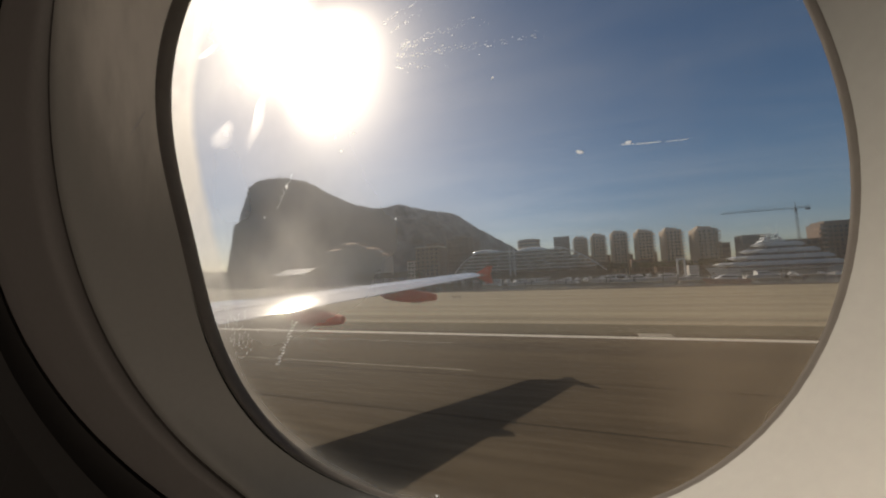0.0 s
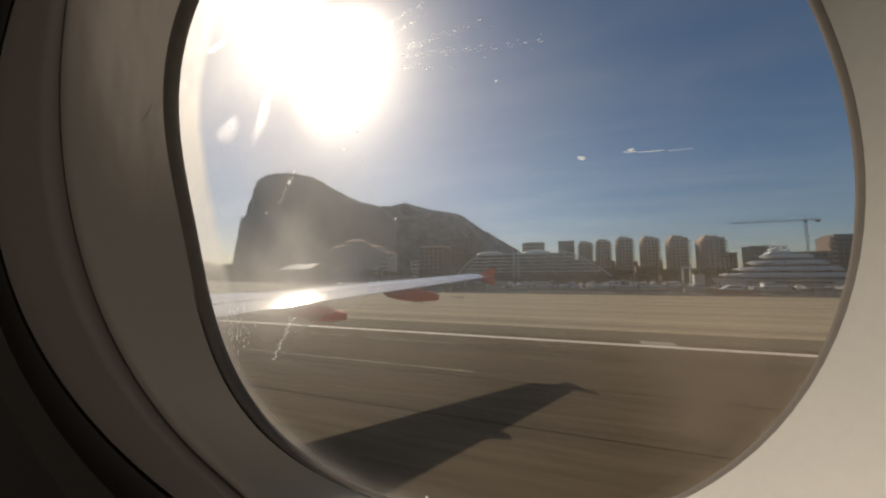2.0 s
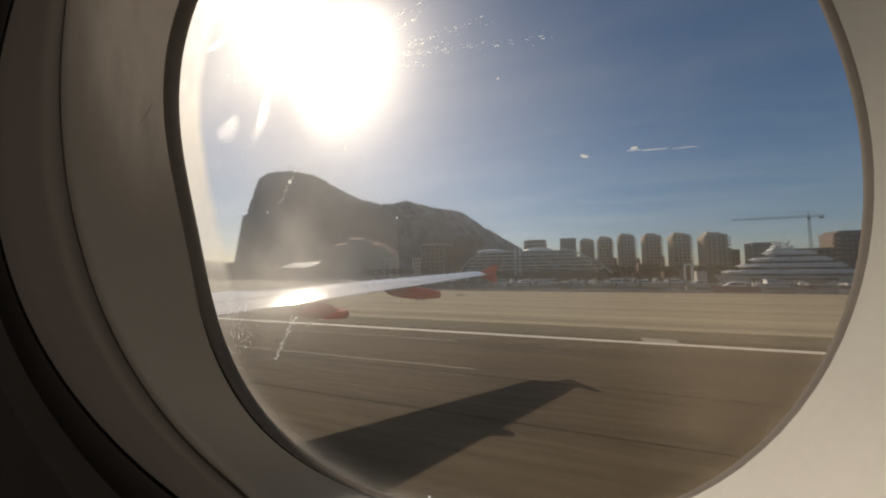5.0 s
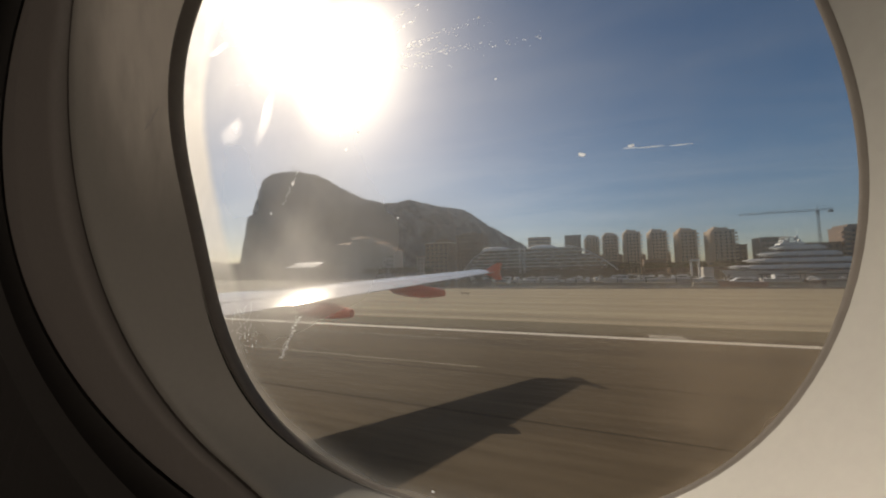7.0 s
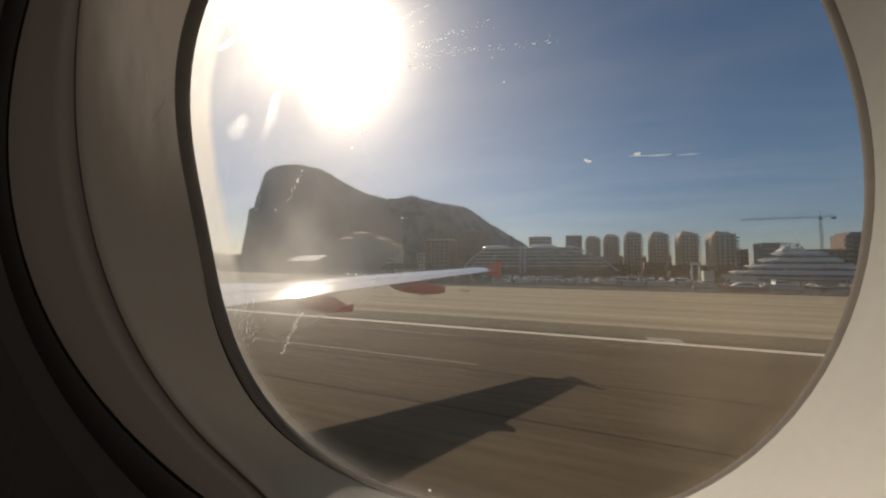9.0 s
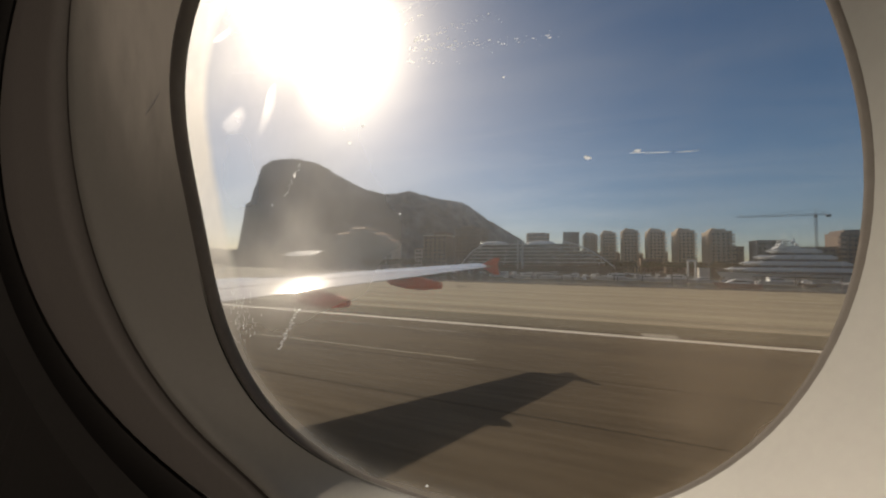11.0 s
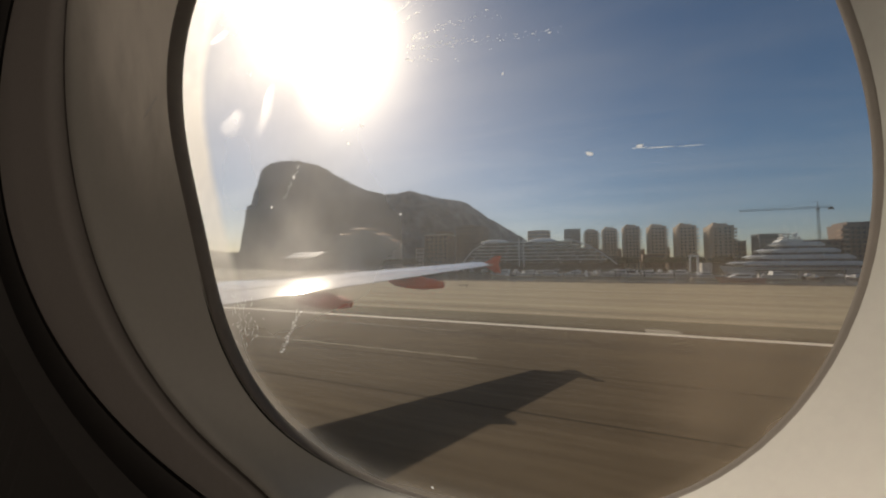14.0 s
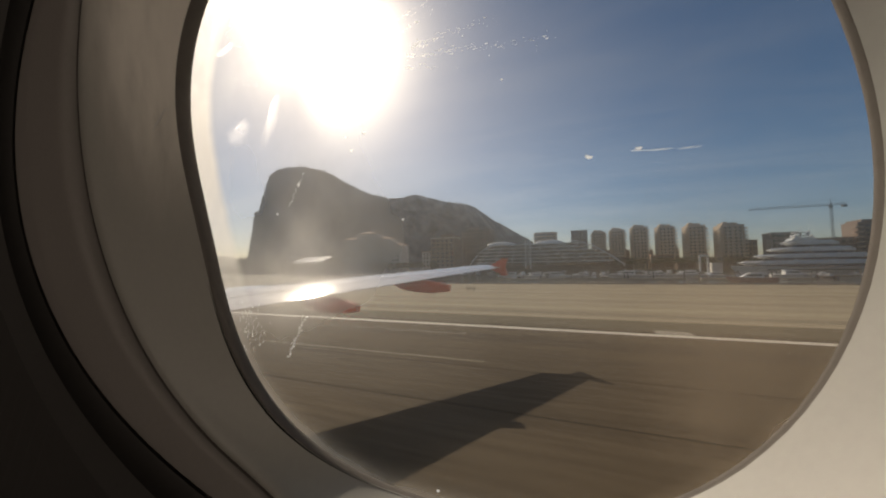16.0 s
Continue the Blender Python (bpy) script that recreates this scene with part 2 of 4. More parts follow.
M_RUBBER = surf("grey_rubber", (0.13, 0.117, 0.106), (0.17, 0.154, 0.14), 20, 0.9, bump=0.1, dist=0.0005, spec=0.15)
M_JOINT = surf("brown_joint", (0.13, 0.118, 0.11), (0.17, 0.155, 0.145), 20, 0.8, bump=0.1, dist=0.0005)
M_WING = surf("wing_grey_paint", (0.46, 0.455, 0.45), (0.55, 0.545, 0.535), 0.8, 0.15, bump=0.03, fine=14, stretch=(0.4, 1, 1), dist=0.004, spec=0.9)
gloss = M_WING.node_tree.nodes["Principled BSDF"]
gloss.inputs["Coat Weight"].default_value, gloss.inputs["Coat Roughness"].default_value = 1.0, 0.11
M_ORANGE = surf("orange_paint", (0.74, 0.062, 0.022), (0.82, 0.085, 0.03), 1.5, 0.38, bump=0.03, dist=0.004)
M_SEAM = surf("dark_gap", (0.012, 0.012, 0.012), (0.025, 0.025, 0.025), 3, 0.95, spec=0.05)
M_SKIN = surf("white_fuselage_paint", (0.7, 0.7, 0.69), (0.78, 0.78, 0.77), 0.7, 0.35, bump=0.02)
M_ASPHALT = surf("runway_asphalt", (0.040, 0.0285, 0.0165), (0.099, 0.074, 0.046), 0.16, 0.85, bump=0.15, fine=18, stretch=(0.10, 1.5, 1), spread=0.28, dist=0.004, spec=0.12)
M_TAR = surf("old_tar", (0.018, 0.014, 0.010), (0.034, 0.026, 0.018), 0.6, 0.9, stretch=(0.2, 1, 1), spread=0.3, spec=0.08)
M_SHOULDER = surf("shoulder_asphalt", (0.085, 0.072, 0.046), (0.115, 0.096, 0.064), 0.15, 0.9, bump=0.15, fine=20, stretch=(0.05, 2, 1), spec=0.15)
M_STRIP = surf("dry_pale_strip", (0.175, 0.148, 0.105), (0.33, 0.285, 0.205), 0.12, 0.95, bump=0.2, fine=11, stretch=(0.02, 2.4, 1), spread=0.2, spec=0.15)
M_LAND = surf("town_ground", (0.09, 0.085, 0.055), (0.15, 0.14, 0.095), 0.02, 0.95, bump=0.3, fine=20)
M_PAINT = surf("worn_white_paint", (0.50, 0.47, 0.40), (0.64, 0.60, 0.52), 0.8, 0.8, bump=0.3, fine=20, stretch=(0.4, 1, 1))
M_CONCRETE = surf("pale_concrete", (0.24, 0.22, 0.18), (0.32, 0.29, 0.24), 0.3, 0.9, bump=0.3, fine=20)
M_WATER = surf("harbour_water", (0.012, 0.018, 0.018), (0.022, 0.03, 0.03), 0.15, 0.12, bump=0.25, fine=8, stretch=(1, 2, 1), dist=0.15)
M_ROCK = surf("limestone_and_scrub", (0.070, 0.084, 0.094), (0.215, 0.232, 0.246), 0.012, 0.95, bump=1.0, fine=6, spread=0.20, dist=7.0)
M_SCRUB = surf("dry_scrub", (0.05, 0.058, 0.034), (0.11, 0.115, 0.075), 0.05, 0.95, bump=0.6, fine=9, spread=0.3, dist=2.0)
M_LEAF = surf("leaves", (0.03, 0.045, 0.02), (0.07, 0.09, 0.04), 1.5, 0.7, bump=0.0)
M_BARK = surf("bark", (0.08, 0.06, 0.045), (0.14, 0.11, 0.08), 3, 0.9)
M_CREAM = surf("cream_render", (0.45, 0.355, 0.265), (0.55, 0.44, 0.34), 0.2, 0.9, vary=0.08)
M_WHITEWALL = surf("white_render", (0.50, 0.48, 0.45), (0.62, 0.60, 0.56), 0.2, 0.9)
M_BRICK = surf("brown_brick_render", (0.18, 0.13, 0.105), (0.25, 0.185, 0.15), 0.3, 0.9)
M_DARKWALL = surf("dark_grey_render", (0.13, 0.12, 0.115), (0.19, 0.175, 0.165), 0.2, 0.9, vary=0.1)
M_GLASS = surf("dark_window_glass", (0.03, 0.035, 0.04), (0.06, 0.065, 0.07), 0.5, 0.12, bump=0)
M_ROOF = surf("terracotta_roof", (0.26, 0.11, 0.07), (0.34, 0.16, 0.10), 0.8, 0.85)
M_SHEET = surf("white_sheet_roof", (0.7, 0.69, 0.66), (0.8, 0.79, 0.76), 0.5, 0.25, bump=0.02)
M_HULL = surf("white_gelcoat", (0.70, 0.70, 0.69), (0.80, 0.80, 0.78), 0.6, 0.25, bump=0)
M_GREYHULL = surf("weathered_grey_hull", (0.16, 0.155, 0.15), (0.30, 0.29, 0.28), 0.6, 0.5, bump=0, vary=0.4)
M_DARKHULL = surf("dark_blue_hull", (0.02, 0.025, 0.05), (0.03, 0.04, 0.07), 0.6, 0.3, bump=0)
M_REDHULL = surf("faded_red_hull", (0.42, 0.22, 0.20), (0.50, 0.28, 0.26), 0.6, 0.4, bump=0)
M_STEEL = surf("painted_steel", (0.10, 0.10, 0.105), (0.16, 0.16, 0.165), 1.5, 0.6, metal=0.2)
M_CARS = surf("car_paint", (0.30, 0.30, 0.31), (0.34, 0.34, 0.35), 2, 0.3, bump=0, vary=0.85)


# ---- mesh helpers ----
def part(name, bm, material, parent=None, label="", smooth=False):
    me = bpy.data.meshes.new(name)
    bmesh.ops.recalc_face_normals(bm, faces=bm.faces)
    bm.to_mesh(me)
    bm.free()
    me.materials.append(material)
    for p in me.polygons:
        p.use_smooth = smooth
    ob = new(name, me)
    ob.parent = parent
    return tagged(ob, label)


def again(ob, m, parent=None):
    """Another piece on the same mesh, with its own pieces, under the same thing."""
    return copy_thing(ob, m)


def thing(name, at, label, category, group="", turn=0.0):
    ob = new(name)
    ob.matrix_basis = pose(*at, 0, 0, turn)
    return tagged(ob, label, category, group)


def add_box(bm, x0, x1, y0, y1, z0, z1, bevel=0.0):
    v = [bm.verts.new(p) for p in ((x0, y0, z0), (x1, y0, z0), (x1, y1, z0), (x0, y1, z0), (x0, y0, z1), (x1, y0, z1), (x1, y1, z1), (x0, y1, z1))]
    f = [bm.faces.new([v[i] for i in q]) for q in ((3, 2, 1, 0), (4, 5, 6, 7), (0, 1, 5, 4), (1, 2, 6, 5), (2, 3, 7, 6), (3, 0, 4, 7))]
    if bevel:
        edges = {e for k in f for e in k.edges}
        bmesh.ops.bevel(bm, geom=list(edges), offset=bevel, segments=2, affect="EDGES")


def box_mesh(*size, bevel=0.0):
    bm = bmesh.new()
    add_box(bm, *size, bevel=bevel)
    return bm


def loft(rings, closed=True, cap0=False, cap1=False, bm=None):
    bm = bm or bmesh.new()
    vs = [[bm.verts.new(p) for p in r] for r in rings]
    n = len(vs[0])
    for a, b in zip(vs, vs[1:]):
        for i in range(n if closed else n - 1):
            j = (i + 1) % n
            bm.faces.new((a[i], a[j], b[j], b[i]))
    if cap0:
        bm.faces.new(list(reversed(vs[0])))
    if cap1:
        bm.faces.new(vs[-1])
    return bm


def tube(bm, a, b, r0, r1=None, n=8):
    a, b = Vector(a), Vector(b)
    q = (b - a).to_track_quat("Z", "Y")
    r1 = r0 if r1 is None else r1
    loft([[p + q @ Vector((r * math.cos(2 * math.pi * i / n), r * math.sin(2 * math.pi * i / n), 0)) for i in range(n)] for p, r in ((a, r0), (b, r1))], True, True, True, bm)


def sheet(name, pts, z, material, depth=0.0, label="", parent=None):
    """A flat paved or painted area."""
    bm = bmesh.new()
    top = [bm.verts.new((x, y, z)) for x, y in pts]
    bm.faces.new(top)
    if depth:
        low = [bm.verts.new((x, y, z - depth)) for x, y in pts]
        for i in range(len(pts)):
            j = (i + 1) % len(pts)
            bm.faces.new((top[j], top[i], low[i], low[j]))
    return part(name, bm, material, parent, label)


def rect(x0, x1, y0, y1):
    return ((x0, y0), (x1, y0), (x1, y1), (x0, y1))


# ---- ground, water and runway ----
SHORE, QUAY = 79.0, 345.0
ground = sheet("ground", ((-4200, -900), (3000, -900), (3000, SHORE), (-52, SHORE), (-62, 130), (-118, QUAY), (3000, QUAY), (3000, 4600), (-4200, 4600)), 0, M_LAND, 4.0)
tagged(ground, "dry grey-brown ground with a stone harbour edge", "ground", kind="structure")
water = sheet("water", rect(-4800, 4800, -2000, 4900), -1.3, M_WATER)
tagged(water, "dark rippled harbour water beside the runway", "water", kind="structure")
strip = sheet("strip", rect(-900, 900, 26, SHORE - 1.2), 0.012, M_STRIP)
tagged(strip, "pale dry strip between runway and harbour", "ground", kind="structure")
shoulder = sheet("shoulder", rect(-900, 900, 22.4, 26.2), 0.018, M_SHOULDER)
tagged(shoulder, "brownish asphalt shoulder of the runway", "pavement", kind="structure")
runway = sheet("runway", rect(-900, 900, -24, 22.5), 0.024, M_ASPHALT)
tagged(runway, "worn dark brown-grey asphalt runway", "runway", kind="structure")
edge_line = sheet("edge_line", rect(-900, 900, 20.75, 21.4), 0.028, M_PAINT)
tagged(edge_line, "continuous worn white runway edge stripe", "road marking", kind="structure")
for x0, x1, y in ((-70, -3.9, 13.1), (-70, -6.4, 18.3)):
    thin = sheet("thin_line", rect(x0, x1, y, y + 0.04), 0.028, M_PAINT)
    tagged(thin, "thin faded white line on the asphalt", "road marking", kind="structure")
for y in (12.35, 8.75):
    thin = sheet("tar_seam", rect(-160, 160, y, y + 0.09), 0.027, M_TAR)
    tagged(thin, "thin dark tar seam along the asphalt", "pavement", kind="structure")
BLOCKS = [(-32.7, 8.0, 13.4, 5.2), (-46.1, 13.2, 13.5, 5.0), (-59.2, 8.0, 13.1, 5.2), (-91.0, 8.0, 13.5, 3.1), (-104.5, 13.2, 13.5, 5.0)]
for x, y, w, h in BLOCKS:
    b = sheet("painted_block", rect(x, x + w, y, y + h), 0.03, M_PAINT)
    tagged(b, "large white painted block on the runway", "road marking", "runway blocks", kind="structure")
for x, y, w, h in ((31.0, 8.6, 8.0, 5.4), (41.2, 9.6, 5.8, 5.2), (47.1, 14.8, 13.0, 6.0), (62.0, 9.6, 9.0, 5.2), (86.0, 9.8, 18.0, 5.2)):
    b = sheet("concrete_patch", rect(x, x + w, y, y + h), 0.027, M_CONCRETE)
    tagged(b, "pale concrete repair patch in the asphalt", "pavement", kind="structure")
for x, y0, y1 in ((-40.2, 13.2, 28.0), (-71.0, -10.0, 21.0), (12.0, -14.0, 8.6)):
    crack = sheet("crack", [(x - 0.05, y0), (x + 0.05, y0)] + [(x + 0.05 + 0.10 * noise.noise(Vector((x, k * 1.3, 0))), y0 + (y1 - y0) * k / 24) for k in range(1, 25)] + [(x - 0.05 + 0.10 * noise.noise(Vector((x, k * 1.3, 0))), y0 + (y1 - y0) * k / 24) for k in range(24, 0, -1)], 0.034, M_TAR)
    tagged(crack, "thin dark crack across the asphalt", "pavement", kind="structure")
M_YELLOW = surf("worn_yellow_paint", (0.42, 0.27, 0.06), (0.52, 0.35, 0.09), 0.8, 0.8, bump=0.2, fine=20)
for x, y, r in ((19.0, 18.9, 1.5), (18.9, 11.4, 1.5)):
    disc = sheet("painted_disc", [(x + r * math.cos(2 * math.pi * k / 40), y + r * math.sin(2 * math.pi * k / 40)) for k in range(40)], 0.031, M_YELLOW)
    tagged(disc, "round worn yellow painted spot on the asphalt", "road marking", kind="structure")
seawall = part("seawall", box_mesh(-50, 900, SHORE - 1.2, SHORE, -0.5, 0.25), M_DARKWALL)
tagged(seawall, "low dark stone seawall along the harbour", "wall", kind="structure")

# ---- cabin wall and window ----
NR = 128


def glass_r(t):
    return G[0] + sum(G[2 * k - 1] * math.cos(k * t) + G[2 * k] * math.sin(k * t) for k in range(1, 7))


def ring(d, k=1.0, ox=0.0, oz=0.0, a=None, b=None, deep=0.0, fore=0.0, fat=0.0):
    """One closed line round the window: the pane's outline times k, or an ellipse a by b."""
    pts = []
    for i in range(NR):
        t = 2 * math.pi * i / NR
        if a:
            x, z = CX + ox + a * math.cos(t), CZ + oz + b * math.sin(t)
        else:
            r = (k + fat * max(0.0, -math.cos(t))) * glass_r(t)
            x, z = CX + ox + r * math.cos(t), CZ + oz + r * math.sin(t)
        e = deep * max(0.0, x - CX + 0.08) ** 2
        pts.append((x, wall_y(0.03 + (d - 0.03) * math.exp(-e / (d - 0.03)) - fore * max(0.0, CX - x), z), z))
    return pts


FY, FZ, FR = -1.75, 3.35, 1.97         # fuselage axis and radius


def side_y(z, r):
    return FY + math.sqrt(max(r * r - (z - FZ) ** 2, 0.0))


def square_ring(r, half):
    pts = []
    for i in range(NR):
        t = 2 * math.pi * i / NR
        c, s = math.cos(t), math.sin(t)
        m = max(abs(c), abs(s))
        x, z = CX + half * c / m, CZ + half * s / m
        pts.append((x, side_y(z, r), z))
    return pts


def shell(name, r, x0, x1, half, inner_rings, material, label):
    """A fuselage tube with one window opening."""
    bm = bmesh.new()
    lo, hi = CZ - half, CZ + half
    a0, a1 = math.asin((lo - FZ) / r), math.asin((hi - FZ) / r)
    b0, b1 = math.pi - math.asin((3.92 - FZ) / r), math.pi - math.asin((3.58 - FZ) / r)
    angles = [a0 + (a1 - a0) * i / 8 for i in range(8)] + [a1 + (b0 - a1) * i / 16 for i in range(16)] + [b0] + [b1 + (a0 + 2 * math.pi - b1) * i / 22 for i in range(22)]
    xs = sorted([x0, CX - half, CX + half, x1] + [c + h for c in FAR_WINDOWS for h in (-0.12, 0.12)])
    grid = [[bm.verts.new((x, FY + r * math.cos(a), FZ + r * math.sin(a))) for a in angles] for x in xs]
    n = len(angles)
    for i in range(len(xs) - 1):
        mid = (xs[i] + xs[i + 1]) / 2
        for j in range(n):
            if abs(mid - CX) < half and j < 8:
                continue
            if j == 24 and any(abs(mid - c) < 0.1 for c in FAR_WINDOWS):
                continue
            k = (j + 1) % n
            bm.faces.new((grid[i][j], grid[i + 1][j], grid[i + 1][k], grid[i][k]))
    bm.faces.new(grid[0])
    bm.faces.new(list(reversed(grid[-1])))
    loft([square_ring(r, half)] + inner_rings, True, bm=bm)
    ob = part(name, bm, material)
    return tagged(ob, label, "wall", kind="structure")


FAR_WINDOWS = [-2.65 + 0.53 * i for i in range(9) if abs(-2.65 + 0.53 * i - CX) > 0.0]     # the row of windows across the aisle
shell("wall_fuselage", FR, -17, 10, 0.34, [ring(0.150, 1.80), ring(0.125, 1.68), ring(0.1165, 1.62), ring(0.1142, 1.44)], M_SKIN, "white painted outer skin of an airliner fuselage")
shell("wall_cabin", 1.86, -16.5, 9.5, 0.40, [ring(0.082, oz=0.022, a=0.290, b=0.200, deep=3.0), ring(0.087, oz=0.022, a=0.277, b=0.187, deep=3.0)], M_SHADED_LINING, "cabin side lining with shade painted into its colour")
floor = sheet("floor", rect(-16, 9, -3.4, 0.0), 2.45, M_SHADED_LINING, 0.05)
tagged(floor, "cabin floor in the lining's shade-dark colour", "floor", kind="structure")

window_1 = tagged(new("window_1"), "oval airliner window in a grey plastic surround", "window", kind="structure")
DEEP = 3.0                                 # bends the surround further into the cabin on the aft side, to fit the camera's view
part("groove", loft([ring(0.087, oz=0.022, a=0.277, b=0.187, deep=DEEP), ring(0.096, oz=0.022, a=0.274, b=0.184, deep=DEEP), ring(0.096, oz=0.022, a=0.268, b=0.177, deep=DEEP), ring(0.091, oz=0.022, a=0.265, b=0.174, deep=DEEP)]), M_SHADED_LINING, window_1, "dark gap round the window surround", True)
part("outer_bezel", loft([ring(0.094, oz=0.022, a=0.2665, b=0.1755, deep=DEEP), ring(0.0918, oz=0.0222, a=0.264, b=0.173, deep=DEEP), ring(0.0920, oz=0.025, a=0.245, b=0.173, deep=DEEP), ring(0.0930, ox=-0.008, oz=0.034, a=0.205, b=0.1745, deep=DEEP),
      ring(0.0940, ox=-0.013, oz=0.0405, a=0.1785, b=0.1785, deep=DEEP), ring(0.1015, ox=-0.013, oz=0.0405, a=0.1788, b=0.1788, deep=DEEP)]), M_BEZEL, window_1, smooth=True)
part("gap", loft([ring(0.0943, ox=-0.013, oz=0.0405, a=0.1783, b=0.1783, deep=DEEP), ring(0.0962, ox=-0.013, oz=0.0405, a=0.1780, b=0.1780, deep=DEEP), ring(0.0962, ox=-0.013, oz=0.0405, a=0.1765, b=0.1765, deep=DEEP)]), M_JOINT, window_1, "thin dark joint in the surround")
TOP = [ring(0.102, ox=-0.013, oz=0.0405, a=0.1771, b=0.1771, deep=DEEP), ring(0.0944, ox=-0.013, oz=0.0405, a=0.1768, b=0.1768, deep=DEEP), ring(0.0950, ox=-0.012, oz=0.038, a=0.172, b=0.172, deep=DEEP)]
LOW = ring(0.1074, 1.004, oz=0.0006, fore=0.026, fat=0.018)
MIDDLE = [[tuple(p + (q - p) * (s if c != 1 else s ** (0.9 + 8.0 * max(0.0, v[0] - CX - 0.02))) for c, (p, q) in enumerate(zip(u, v))) for u, v in zip(TOP[-1], LOW)] for s in (0.15, 0.3, 0.45, 0.6, 0.7, 0.8, 0.87, 0.94, 1.0)]
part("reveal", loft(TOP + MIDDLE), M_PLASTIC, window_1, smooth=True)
part("seal", loft([ring(0.1074, 1.004, oz=0.0006, fore=0.026, fat=0.018), ring(0.1077, 1.003, oz=0.0004, fore=0.024, fat=0.007), ring(0.1088, 1.0015), ring(0.1098, 1.0), ring(0.1112, 1.02)]), M_RUBBER, window_1, "dark rubber window seal", True)
# a black strip on the lower fore side, drawn as the lip's shadow
inner = ring(0.1070, 1.0045, oz=0.0006, fore=0.026, fat=0.018)
outer = ring(0.1069, 1.0125, oz=0.0006, fore=0.026, fat=0.018)
arc = [i for i in range(NR) if math.pi * 1.14 < 2 * math.pi * i / NR < math.pi * 1.56]
slim = {i: max(0.02, math.sin(math.pi * (k + 0.5) / len(arc))) ** 0.7 for k, i in enumerate(arc)}
part("lip_shadow", loft([[inner[i] for i in arc], [tuple(p + (q - p) * slim[i] for p, q in zip(inner[i], outer[i])) for i in arc]], False), M_SEAM, window_1, "thin black strip drawn as the shadow between seal and surround")
# fine scratches and specks in the acrylic that catch the sun, and rows drawn as glint rays
M_SPECK = bpy.data.materials.new("scratch_and_glint")
M_SPECK.use_nodes = True
t = M_SPECK.node_tree
t.nodes.remove(t.nodes["Principled BSDF"])
see = t.nodes.new("ShaderNodeBsdfTransparent")
frost, chalk = t.nodes.new("ShaderNodeBsdfRefraction"), t.nodes.new("ShaderNodeBsdfTranslucent")
frost.inputs["IOR"].default_value, frost.inputs["Roughness"].default_value = 1.6, 1.0
chalk.inputs[0].default_value = (0.90, 0.95, 1.0, 1)
both, mix = t.nodes.new("ShaderNodeMixShader"), t.nodes.new("ShaderNodeMixShader")
both.inputs[0].default_value, mix.inputs[0].default_value = 0.72, 0.97
t.links.new(frost.outputs[0], both.inputs[1])
t.links.new(chalk.outputs[0], both.inputs[2])
t.links.new(see.outputs[0], mix.inputs[1])
t.links.new(both.outputs[0], mix.inputs[2])
t.links.new(mix.outputs[0], t.nodes["Material Output"].inputs["Surface"])


def speck(bm, x, z, w, h, turn, proud=0.0):
    """A shallow lens-shaped chip, w by h metres, at x, z on the pane's inner face."""
    q = Matrix.Rotation(radians(turn), 2)
    rim = []
    sides = 10 if w < 0.02 else 28
    for k in range(sides):
        a = 2 * math.pi * k / sides
        v = q @ Vector((w / 2 * math.cos(a), h / 2 * math.sin(a) * (0.8 + 0.2 * math.sin(3 * a))))
        rim.append(bm.verts.new((x + v.x, wall_y(0.1105, z + v.y) - proud, z + v.y)))
    bm.faces.new(rim)


random.seed(11)
bm = bmesh.new()
for x, z, w, h, turn in ((0.0021, 3.7337, 0.00228, 0.00133, -20), (0.0151, 3.7343, 0.0019, 0.00095, 0), (0.0200, 3.7332, 0.007, 0.0003, -3), (0.0270, 3.7327, 0.006, 0.0002, -2), (0.0150, 3.7337, 0.004, 0.0003, -4), (-0.0834, 3.7484, 0.00152, 0.00152, 0), (-0.0772, 3.7541, 0.00171, 0.00114, 0), (-0.086, 3.7541, 0.00114, 0.00114, 0), (-0.1118, 3.7382, 0.00114, 0.0019, 0), (-0.0616, 3.7198, 0.00095, 0.00095, 0), (-0.1251, 3.7266, 0.00095, 0.00133, 0), (-0.0526, 3.6205, 0.00114, 0.00114, 0), (-0.0227, 3.7621, 0.00076, 0.00076, 0)):
    speck(bm, x, z, w, h, turn)
# rows of specks drawn as rays from the sun and the wing's glare
for a, b in (((-0.0514, 3.7778), (-0.0031, 3.7717)), ((-0.0524, 3.7821), (-0.0275, 3.7825)), ((-0.0614, 3.7915), (-0.0477, 3.7948)), ((-0.1086, 3.7427), (-0.1184, 3.7291)), ((-0.1134, 3.6809), (-0.1236, 3.6643))):
    for k in range(46):
        f = random.random() ** 1.5
        speck(bm, a[0] + (b[0] - a[0]) * f, a[1] + (b[1] - a[1]) * f + random.uniform(-0.0012, 0.0012), random.choice((0.0002, 0.0003, 0.0004, 0.0012)), random.uniform(0.00012, 0.00032), math.degrees(math.atan2(b[1] - a[1], b[0] - a[0])))
for k in range(70):                        # worn, scuffed patch low on the fore side
    speck(bm, random.gauss(-0.146, 0.006), random.gauss(3.675, 0.006), random.uniform(0.0008, 0.0026), random.uniform(0.00012, 0.0003), random.uniform(60, 100))
